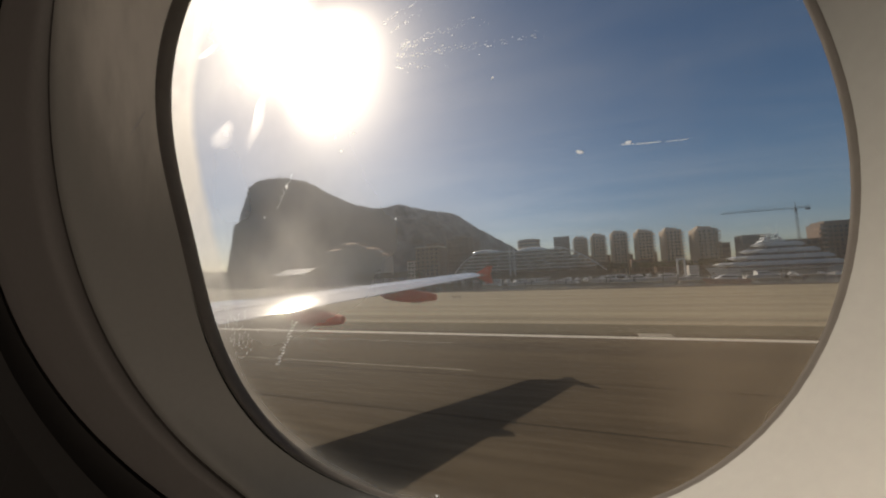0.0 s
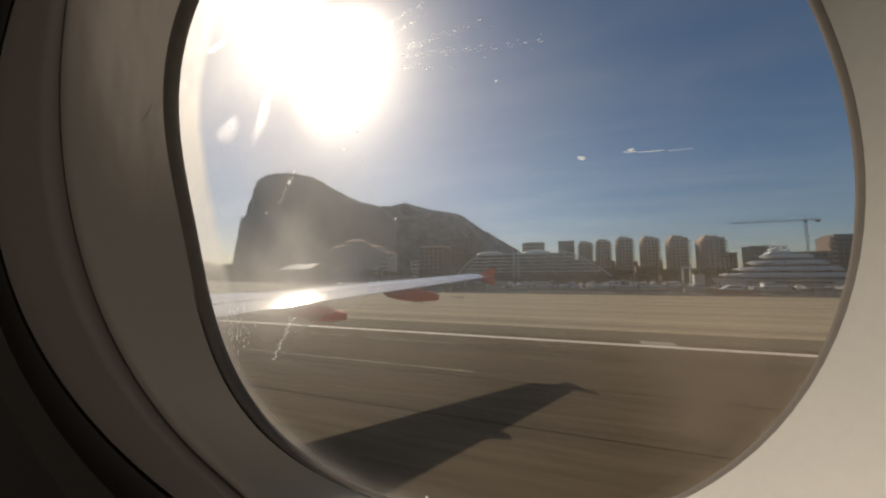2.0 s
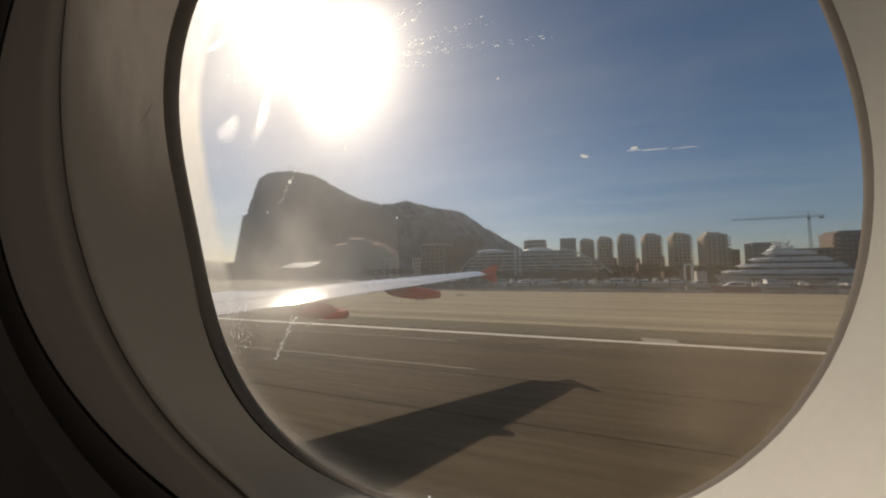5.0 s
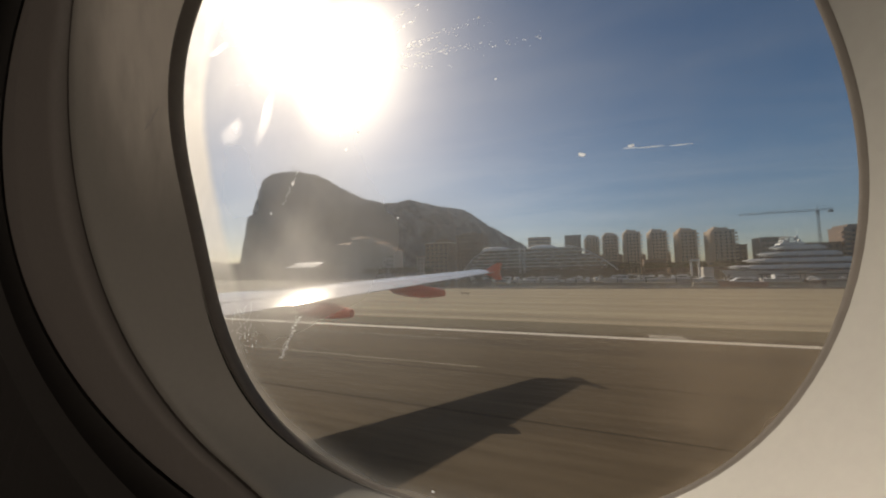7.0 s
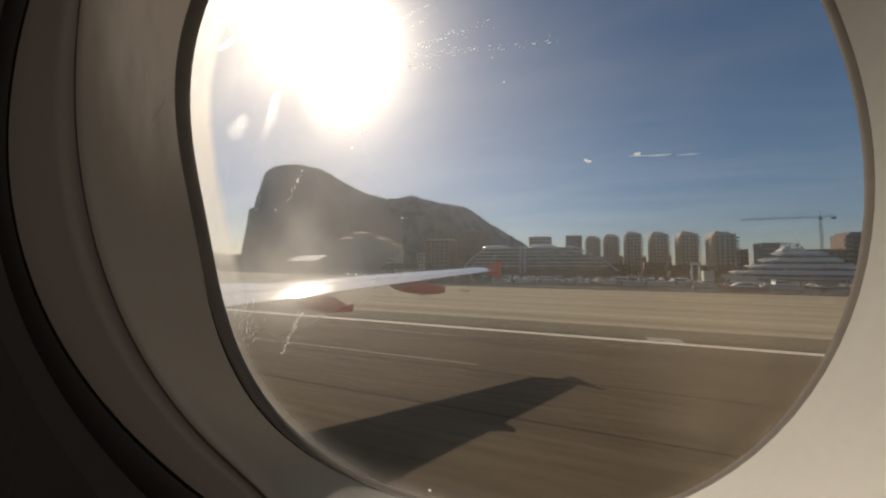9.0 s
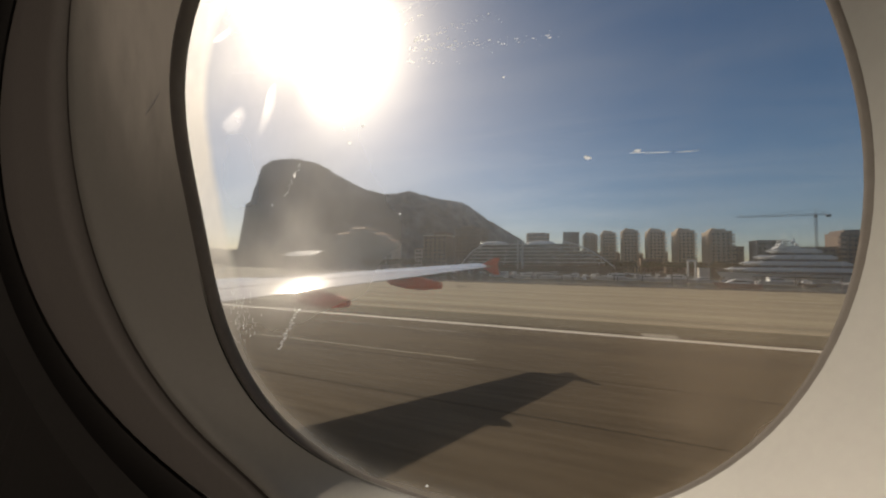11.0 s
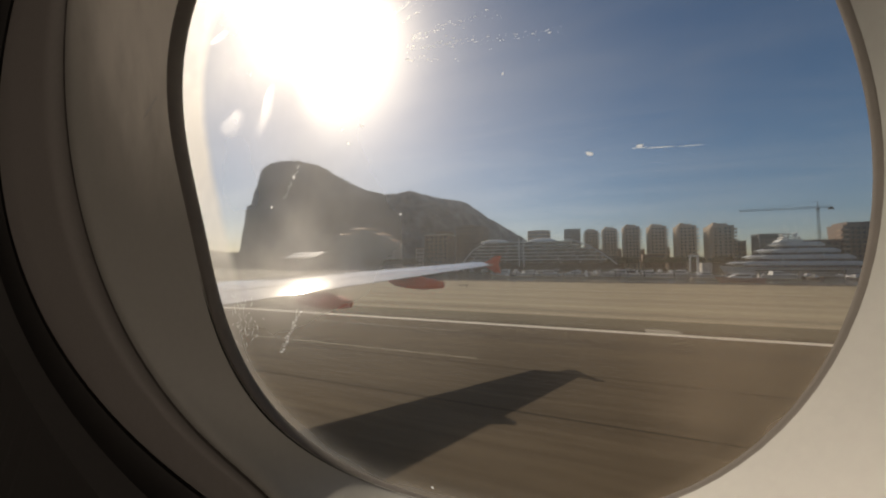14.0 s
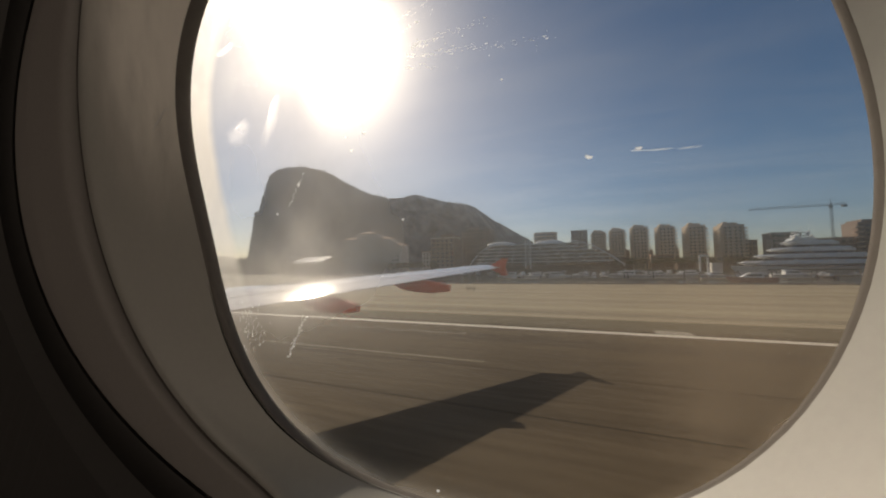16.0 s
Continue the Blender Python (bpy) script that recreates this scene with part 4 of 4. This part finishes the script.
for k, (a, b) in enumerate(((-46, 67), (-44, 64), (-42, 60), (-39, 55), (-37, 49), (-33, 41))):
    z = 7.0 + 3.0 * k
    def oval(z, grow=0.0):
        pts = []
        m = (a + b) / 2
        for i in range(40):
            t = 2 * math.pi * i / 40
            c, s = math.cos(t), math.sin(t)
            pts.append((m + ((b - a) / 2 + grow) * math.copysign(abs(c) ** 0.45, c), (7.5 - 0.5 * k + grow) * math.copysign(abs(s) ** 0.45, s), z))
        return pts
    part("deck", loft([oval(z + 2.3, 0.9), oval(z + 3.0, 0.9)], True, True, True), M_HULL, ship)
    part("cabin_band", loft([oval(z), oval(z + 2.2)], True, True, True), M_GLASS, ship, "dark glazed cabin deck")
    if k < 5:
        fin = None
        for i in range(8):
            x = a + 4 + (b - a - 8) * i / 7
            if fin is None:
                fin = part("divider", box_mesh(-0.2, 0.2, -8.2 + 0.5 * k, -6.5, 0, 2.2), M_HULL, ship)
                fin.matrix_basis = pose(x, 0, z)
            else:
                again(fin, pose(x, 0, z), ship)
bm = bmesh.new()
prev = None
for i in range(15):
    t = i / 14
    p = Vector((-52 + 20 * t + 14 * t * t, -8.6, 4 + 22 * math.sin(t * math.pi / 2)))
    if prev is not None:
        tube(bm, prev, p, 0.5, n=6)
    prev = p
part("arch", bm, M_HULL, ship, "white curved arch over the bow")
bm = bmesh.new()
prev = None
for i in range(15):
    t = i / 14
    p = Vector((36 + 38 * t, -8.9, 26.0 - 20.5 * t ** 1.7))
    if prev is not None:
        tube(bm, prev, p, 0.55, n=6)
    prev = p
part("arch", bm, M_HULL, ship, "white curved arch over the stern")
for x, w in ((-23, 13), (18, 12)):
    part("roof_dome", loft([[(x + w * c * math.cos(a), 5.0 * c * math.sin(a), z) for a in (2 * math.pi * k / 24 for k in range(24))] for c, z in ((1.0, 24.9), (0.97, 26.0), (0.80, 27.0), (0.50, 27.7), (0.12, 28.0))], True, False, True), M_HULL, ship, smooth=True)
for x in (0.0, 4.0):
    part("pylon", loft([[(x - 0.45, -9.3, z), (x + 0.45, -9.3, z), (x + 0.45, -8.5, z), (x - 0.45, -8.5, z)] for z in (4.0, 27.0)], True, True, True), M_HULL, ship, "tall white pylon on the ship's side")
bm = bmesh.new()
tube(bm, (-10, 0, 25), (-10, 0, 33), 0.25, 0.08, 6)
for z, w in ((28.0, 1.8), (30.0, 1.2)):
    add_box(bm, -10 - w, -10 + w, -0.2, 0.2, z, z + 0.25)
part("signal_mast", bm, M_STEEL, ship)

# the superyacht
yacht = thing("superyacht", (81, 190, -1.3), "large white multi-deck motor yacht at its berth", "yacht")
part("hull", hull_mesh(47, 9.0, 3.4, 0.3, 1.1), M_HULL, yacht)
part("hull_stripe", box_mesh(-12, 16, -4.9, 4.9, 2.1, 2.6), M_GLASS, yacht, "dark row of hull windows")
for k, (a, b) in enumerate(((-19, 20), (-13.5, 17.0), (-9.0, 13.0), (-4.5, 8.5))):
    z = 3.6 + 2.68 * k
    hw = 3.9 - 0.45 * k
    part("deckhouse", loft([[(a + 2.2, -hw, z), (b, -hw, z), (b, hw, z), (a + 2.2, hw, z), (a + 0.4, 0, z)], [(a + 3.6, -hw + 0.2, z + 1.2), (b - 0.5, -hw + 0.2, z + 1.2), (b - 0.5, hw - 0.2, z + 1.2), (a + 3.6, hw - 0.2, z + 1.2), (a + 2.0, 0, z + 1.2)]], True, True, True), M_GLASS, yacht, "dark glazed deckhouse")
    part("deck", loft([[(a + 1.6, -hw + 1.6, z + 1.0), (a + 5, -hw - 0.4, z + 1.0), (b + 2.8, -hw - 0.4, z + 1.0), (b + 2.8, hw + 0.4, z + 1.0), (a + 5, hw + 0.4, z + 1.0), (a + 1.6, hw - 1.6, z + 1.0)],
                       [(a - 1.4, -hw + 1.4, z + 1.9), (a + 3.4, -hw - 0.5, z + 1.9), (b + 2.4, -hw - 0.5, z + 1.9), (b + 2.4, hw + 0.5, z + 1.9), (a + 3.4, hw + 0.5, z + 1.9), (a - 1.4, hw - 1.4, z + 1.9)],
                       [(a + 1.4, -hw + 1.2, z + 2.7), (a + 6.2, -hw - 0.2, z + 2.7), (b + 0.6, -hw - 0.2, z + 2.7), (b + 0.6, hw + 0.2, z + 2.7), (a + 6.2, hw + 0.2, z + 2.7), (a + 1.4, hw - 1.2, z + 2.7)]], True, True, True), M_HULL, yacht)
bm = bmesh.new()
tube(bm, (0, -1.2, 14.35), (1.2, 0, 17.95), 0.35, 0.2, 8)
tube(bm, (0, 1.2, 14.35), (1.2, 0, 17.95), 0.35, 0.2, 8)
tube(bm, (1.2, 0, 17.75), (1.2, 0, 20.55), 0.12, 0.05, 6)
add_box(bm, -0.6, 2.6, -2.0, 2.0, 16.35, 16.65)
tube(bm, (2.4, -1.6, 14.35), (3.4, -1.6, 18.95), 0.18, 0.08, 6)
tube(bm, (3.4, 1.6, 14.35), (4.2, 1.6, 18.35), 0.18, 0.08, 6)
for x, y in ((-0.9, -2.4), (0.4, 2.2), (3.0, -0.8)):
    tube(bm, (x, y, 14.5), (x + 0.4, y, 21.3), 0.09, 0.04, 5)
add_box(bm, -1.6, 2.0, -1.4, 1.4, 17.6, 17.95)
part("radar_mast", bm, M_HULL, yacht)
part("radar_arch", loft([[(x0, -2.6, z), (x1, -2.6, z), (x1, 2.6, z), (x0, 2.6, z)] for x0, x1, z in ((-3.4, 5.0, 14.55), (-2.4, 4.4, 15.45), (-1.6, 4.0, 15.65))], True, True, True), M_HULL, yacht)
for x, y, z, r in ((-1.2, -1.4, 16.25, 0.8), (-1.2, 1.4, 16.25, 0.8), (2.6, -1.5, 17.35, 0.75), (4.4, 0.0, 16.35, 0.6)):
    bm = bmesh.new()
    bmesh.ops.create_uvsphere(bm, u_segments=12, v_segments=8, radius=r, matrix=Matrix.Translation((x, y, z)))
    part("radome", bm, M_HULL, yacht, smooth=True)
for k, (x, z) in enumerate(((-3.0, 4.9), (10.0, 7.35), (2.0, 9.8))):
    part("tender_davit", box_mesh(x, x + 0.5, -4.4, -3.6, z, z + 1.9), M_HULL, yacht)


def motor_boat(at, length, label, hull_mat=M_HULL, turn=0.0, group="moored boats"):
    t = thing("motor_boat", at, label, "boat", group, turn)
    k = length / 10
    part("hull", hull_mesh(length, 2.9 * k ** 0.7, 1.25 * k ** 0.7, 0.4, 1.15), hull_mat, t)
    s = k ** 0.8
    z = 1.25 * k ** 0.7
    cabin = part("cabin", loft([[(-2.2 * k, -1.0 * s, z), (2.4 * k, -1.1 * s, z), (2.4 * k, 1.1 * s, z), (-2.2 * k, 1.0 * s, z)], [(-0.6 * k, -0.8 * s, z + 1.0 * s), (2.2 * k, -0.95 * s, z + 1.05 * s), (2.2 * k, 0.95 * s, z + 1.05 * s), (-0.6 * k, 0.8 * s, z + 1.0 * s)]], True, True, True), M_HULL, t)
    part("windscreen", box_mesh(-0.9 * k, 2.0 * k, -1.08 * s, 1.08 * s, z + 0.42 * s, z + 0.8 * s), M_GLASS, cabin, "dark windscreen")
    part("flybridge", box_mesh(-0.2 * k, 2.5 * k, -0.9 * s, 0.9 * s, z + 1.05 * s, z + 1.25 * s, bevel=0.05), M_HULL, t)
    bm = bmesh.new()
    tube(bm, (1.2 * k, 0, z + 1.2 * s), (1.5 * k, 0, z + 2.3 * s), 0.06, 0.03, 5)
    tube(bm, (-4.5 * k, -0.5, z * 1.3), (-4.5 * k, -0.5, z * 1.3 + 0.7), 0.03, n=4)
    tube(bm, (-4.5 * k, -0.5, z * 1.3 + 0.7), (-1.5 * k, -1.0, z + 0.75), 0.03, n=4)
    part("rail", bm, M_STEEL, t)
    return t


def sail_boat(at, length, turn=0.0):
    t = thing("sailing_boat", at, "white sailing boat with a bare mast at its mooring", "boat", "moored boats", turn)
    k = length / 10
    part("hull", hull_mesh(length, 3.0 * k ** 0.7, 1.2, 0.55, 1.12), M_HULL, t)
    part("cabin", box_mesh(-1.5 * k, 2.0 * k, -0.9, 0.9, 1.2, 1.75, bevel=0.15), M_HULL, t)
    bm = bmesh.new()
    tube(bm, (-0.5 * k, 0, 1.4), (-0.5 * k, 0, 1.4 + 13 * k), 0.09, 0.06, 6)
    part("mast", bm, M_STEEL, t)
    bm = bmesh.new()
    tube(bm, (-0.5 * k, 0, 2.6), (3.6 * k, 0, 2.5), 0.14, 0.1, 6)
    part("boom", bm, M_DARKHULL, t)


motor_boat((40.0, 118, -1.3), 11.0, "low red-hulled motor boat with a white bow", M_REDHULL)
LW = "white motor cruiser with a flybridge at its mooring"
for x, y, length, turn in ((-22, 150, 12, 20), (-12, 148, 13, 180), (-3.5, 153, 11, 8), (13, 152, 14, 0), (24, 149, 12, 172), (33.5, 155, 13, -6), (41, 151, 10, 0), (62, 149, 12, 185), (-34, 158, 13, 0)):
    motor_boat((x, y, -1.3), length, LW, M_HULL, turn, "motor cruisers")
random.seed(7)
LB = "small motor boat with a dark windscreen at its mooring"
for i in range(110):
    x = -36 + 1.75 * i + random.uniform(-1.5, 1.5)
    y = random.choice((150, 164, 176, 190, 215, 232, 262)) + random.uniform(-3, 3)
    if 54 < x < 108 and 178 < y < 205 or -105 < x < 6 and y > 280:
        continue
    motor_boat((x, y, -1.3), random.choice((4, 5, 6, 6) if y < 180 else (6, 7, 8, 9, 11)), LB, random.choice((M_HULL, M_GREYHULL, M_GREYHULL, M_DARKHULL)), random.choice((-85, -70, 0, 80, 90, 180)) + random.uniform(-8, 8))
for i in range(14):
    sail_boat((-90 + 17 * i + random.uniform(-5, 5), random.uniform(240, 275), -1.3), random.uniform(8, 12), random.uniform(60, 120))
motor_boat((132, 150, -1.3), 22, "long white motor yacht with a raked bow", M_HULL)
motor_boat((168, 152, -1.3), 18, "long white motor yacht with a raked bow", M_HULL)


def pontoon(x0, x1, y, posts):
    t = thing("pontoon", ((x0 + x1) / 2, y, -1.3), "low grey floating pontoon with upright posts", "pontoon", "pontoons")
    w = (x1 - x0) / 2
    part("deck", box_mesh(-w, w, -1, 1, 0.0, 0.55), M_CONCRETE, t)
    bm = bmesh.new()
    tube(bm, (0, 0, -2), (0, 0, 2.6), 0.2, n=8)
    first = part("post", bm, M_STEEL, t)
    for i in range(posts):
        m = pose(-w + 2 * w * i / max(posts - 1, 1), 1.25, 0)
        if i == 0:
            first.matrix_basis = m
        else:
            again(first, m, t)
    bm = bmesh.new()
    tube(bm, (-w, -0.9, 1.6), (w, -0.9, 1.6), 0.05, n=5)
    part("rail", bm, M_STEEL, t)


pontoon(-14, 10, 108, 3)
pontoon(-40, 50, 157, 10)
pontoon(-34, 30, 140, 8)
pontoon(34, 62, 138, 4)
pontoon(20, 170, 170, 14)
pontoon(-40, 120, 224, 14)

t = thing("travel_hoist", (52.2, 206, -1.3), "white steel boat hoist frame on the quay", "boat hoist")
for x in (-1.6, 1.6):
    part("leg", box_mesh(x - 0.35, x + 0.35, -0.4, 0.4, 0, 9.3), M_HULL, t)
part("beam", box_mesh(-2.0, 2.0, -0.4, 0.4, 9.0, 9.9), M_HULL, t)
part("base", box_mesh(-3.5, 8, -2, 3, -1.5, 1.3), M_DARKWALL, t)
part("office", box_mesh(3, 7.2, -1, 2.8, 1.3, 6.0), M_WHITEWALL, t)

# left-hand quarter: apartments, hangar, low buildings, parked cars, trees
apt = thing("white_apartments", (-213, 300, 0), "white stepped apartment building with many small windows", "apartment building")
for a, b, h, d in ((-35, -14, 37, 0), (-14, 8, 42, -3), (8, 24, 36, 1), (24, 35, 29, 3)):
    part("wall", box_mesh(a, b, d, d + 18, -0.3, h), M_WHITEWALL, apt)
    part("roof", loft([[(a - 0.6, d - 0.6, h), (b + 0.6, d - 0.6, h), (b + 0.6, d + 18.6, h), (a - 0.6, d + 18.6, h)], [(a + 4, d + 6, h + 2.4), (b - 4, d + 6, h + 2.4), (b - 4, d + 12, h + 2.4), (a + 4, d + 12, h + 2.4)]], True, True, True), M_ROOF, apt, "low terracotta roof")
    windows_on(apt, a + 1, b - 1, 3, h - 1, max(3, int((b - a) / 4)), int(h / 4.2), 1.6, 1.9, d - 0.06)
for a, b, h in ((-20, -9, 46), (-2, 5, 47)):
    part("stair_tower", box_mesh(a, b, 4, 12, 36, h), M_WHITEWALL, apt)
block(-141.6, -117, 300, 33, 20, M_BRICK, "brick-red building with a flat pale roof", 5, 8, roof=M_WHITEWALL, steps=((0.45, 0.95, 3.5),))
dark = thing("apartment_block", (-107, 335, 0), "dark block with upper floors stepping outwards", "building")
for k in range(11):
    x1 = 9.0 + (5.2 * math.sin(min(k / 8.0, 1) * math.pi / 2) + (0.9 if k % 2 else 0))
    part("storey", box_mesh(-15, x1, 0, 22, -0.3 + 4.0 * k, 3.25 + 4.0 * k), M_DARKWALL, dark)
    part("slab", box_mesh(-15.3, x1 + 0.8, -0.7, 22.5, 3.25 + 4.0 * k, 3.7 + 4.0 * k), M_STEEL, dark)
windows_on(dark, -14, 9, 0.2, 44.2, 6, 11, 1.9, 1.7)
part("roof_housing", box_mesh(-9, 4, 4, 14, 43.7, 46.2), M_DARKWALL, dark)
block(-166, -146, 330, 22, 14, M_WHITEWALL, "pale low house in front of the mountain", 5, 5, roof=M_ROOF)
block(-330, -245, 345, 17, 16, M_CREAM, "long pale terminal building under the mountain", 18, 3)
block(-420, -345, 300, 21, 16, M_DARKWALL, "long dark hangar block at the runway's end", 12, 3)
block(-300, -258, 250, 11, 14, M_DARKWALL, "low dark shed beside the airfield", 8, 2)

hangar = thing("hangar", (-190, 190, 0), "low hangar with a bright white sheet roof", "hangar")
part("wall", box_mesh(-12.5, 12.5, 0, 22, -0.2, 9.5), M_DARKWALL, hangar)
part("roof", loft([[(-13.8, -1.5, 9.4), (13.8, -1.5, 9.4), (13.8, -1.5, 9.9), (-13.8, -1.5, 9.9)], [(-13.2, 11, 13.8), (13.2, 11, 13.8), (13.2, 11, 14.2), (-13.2, 11, 14.2)], [(-13.8, 23.5, 9.4), (13.8, 23.5, 9.4), (13.8, 23.5, 9.9), (-13.8, 23.5, 9.9)]], True, True, True), M_SHEET, hangar, "bright white sheet roof")
for i in range(4):
    part("door", box_mesh(-11.6 + 5.9 * i, -6.2 + 5.9 * i, -0.15, 0.1, 0, 6.5), M_STEEL, hangar)

car = thing("parked_car", (-140, 172, 0), "small parked car in a row beside the airfield", "car", "parked cars")
bm = loft([[(x, y, z) for x, y, z in ((-2.1, -0.85, 0.35), (2.1, -0.85, 0.35), (2.1, 0.85, 0.35), (-2.1, 0.85, 0.35))], [(-2.15, -0.88, 0.75), (2.15, -0.88, 0.8), (2.15, 0.88, 0.8), (-2.15, 0.88, 0.75)], [(-1.2, -0.85, 0.95), (2.0, -0.85, 0.98), (2.0, 0.85, 0.98), (-1.2, 0.85, 0.95)]], True, True, True)
part("body", bm, M_CARS, car)
part("cabin", loft([[(-0.95, -0.8, 0.95), (1.8, -0.8, 0.97), (1.8, 0.8, 0.97), (-0.95, 0.8, 0.95)], [(-0.3, -0.65, 1.42), (1.35, -0.65, 1.42), (1.35, 0.65, 1.42), (-0.3, 0.65, 1.42)]], True, True, True), M_GLASS, car)
part("roof", box_mesh(-0.32, 1.37, -0.66, 0.66, 1.42, 1.48), M_CARS, car)
for x in (-1.35, 1.35):
    for y in (-0.8, 0.8):
        bm = bmesh.new()
        tube(bm, (x, y - 0.1, 0.32), (x, y + 0.1, 0.32), 0.32, n=12)
        wheel = part("wheel", bm, M_SEAM, car)
        bm = bmesh.new()
        tube(bm, (x, y - 0.12, 0.32), (x, y + 0.12, 0.32), 0.19, n=10)
        part("rim", bm, M_STEEL, wheel)
random.seed(3)
for i in range(46):
    copy_thing(car, pose(-150 + 1.95 * i + random.uniform(-0.3, 0.3), 172 + 9 * (i % 3) + random.uniform(-0.5, 0.5), 0, 0, 0, random.choice((88, 92, -90))))


random.seed(5)
tree = thing("tree", (-250, 232, 0), "dark green broadleaf tree beside the airfield", "tree", "trees")
bm = bmesh.new()
tube(bm, (0, 0, -0.2), (0.3, 0.1, 4.5), 0.35, 0.22, 8)
for k in range(7):
    a = k * 0.9
    tube(bm, (0.25, 0.1, 3.0 + 0.3 * k), (2.6 * math.cos(a), 2.6 * math.sin(a), 6.0 + 0.5 * k), 0.14, 0.04, 6)
part("trunk", bm, M_BARK, tree)
bm = bmesh.new()
for k in range(900):
    a, b = random.uniform(0, 6.28), math.acos(random.uniform(-0.6, 1))
    r = 3.9 * random.uniform(0.55, 1.0) * (1 + 0.3 * math.sin(3 * a) * math.sin(2 * b))
    c = Vector((r * math.sin(b) * math.cos(a), r * math.sin(b) * math.sin(a), 7.0 + 0.85 * r * math.cos(b)))
    q = Euler((random.uniform(0, 6), random.uniform(0, 6), random.uniform(0, 6))).to_matrix()
    s = random.uniform(0.25, 0.5)
    bm.faces.new([bm.verts.new(c + q @ Vector(v) * s) for v in ((-1, -0.5, 0), (0.2, -0.7, 0.1), (1, 0, 0), (0.2, 0.7, 0.1), (-0.8, 0.5, 0.15))])
part("crown", bm, M_LEAF, tree)
for i in range(34):
    x = -420 + 8.6 * i + random.uniform(-3, 3)
    copy_thing(tree, pose(x, random.uniform(225, 248) if x < -200 else random.uniform(280, 292), 0, 0, 0, random.uniform(0, 360)))

for i in range(26):
    copy_thing(tree, pose(-24 + 6.3 * i + random.uniform(-2.5, 2.5), random.uniform(347, 350), 0, 0, 0, random.uniform(0, 360)))

lamp = thing("floodlight_mast", (-330, 215, 0), "tall thin floodlight mast at the airfield's edge", "floodlight")
bm = bmesh.new()
tube(bm, (0, 0, 0), (0, 0, 26), 0.3, 0.15, 8)
part("pole", bm, M_STEEL, lamp)
part("head", box_mesh(-1.6, 1.6, -0.4, 0.4, 25.6, 27.2), M_STEEL, lamp)


def runway_light(at):
    t = thing("approach_light", at, "low airfield light bar with three lamps on thin legs", "airfield light", "airfield lights")
    for x in (-0.45, 0.45):
        bm = bmesh.new()
        tube(bm, (x * 1.2, 0, 0), (x, 0, 0.5), 0.03, n=6)
        part("leg", bm, M_STEEL, t)
    bm = bmesh.new()
    tube(bm, (-0.7, 0, 0.5), (0.7, 0, 0.5), 0.035, n=6)
    part("bar", bm, M_STEEL, t)
    for x in (-0.62, 0.0, 0.62):
        bm = bmesh.new()
        tube(bm, (x, 0.08, 0.6), (x, -0.12, 0.62), 0.07, 0.1, 10)
        part("lamp", bm, M_SEAM, t)


for x, y in ((-19.5, 41.0), (-17.4, 51.5), (-79.5, 41.0), (-77.4, 51.5), (40.5, 41.0), (42.6, 51.5)):
    runway_light((x, y, 0.012))
for x in (3.2, 13.0, -70.4):
    slabp = sheet("pad", rect(x, x + 1.7, 21.5, 22.6), 0.026, M_CONCRETE)
    tagged(slabp, "small pale concrete pad beside the edge stripe", "pavement", kind="structure")
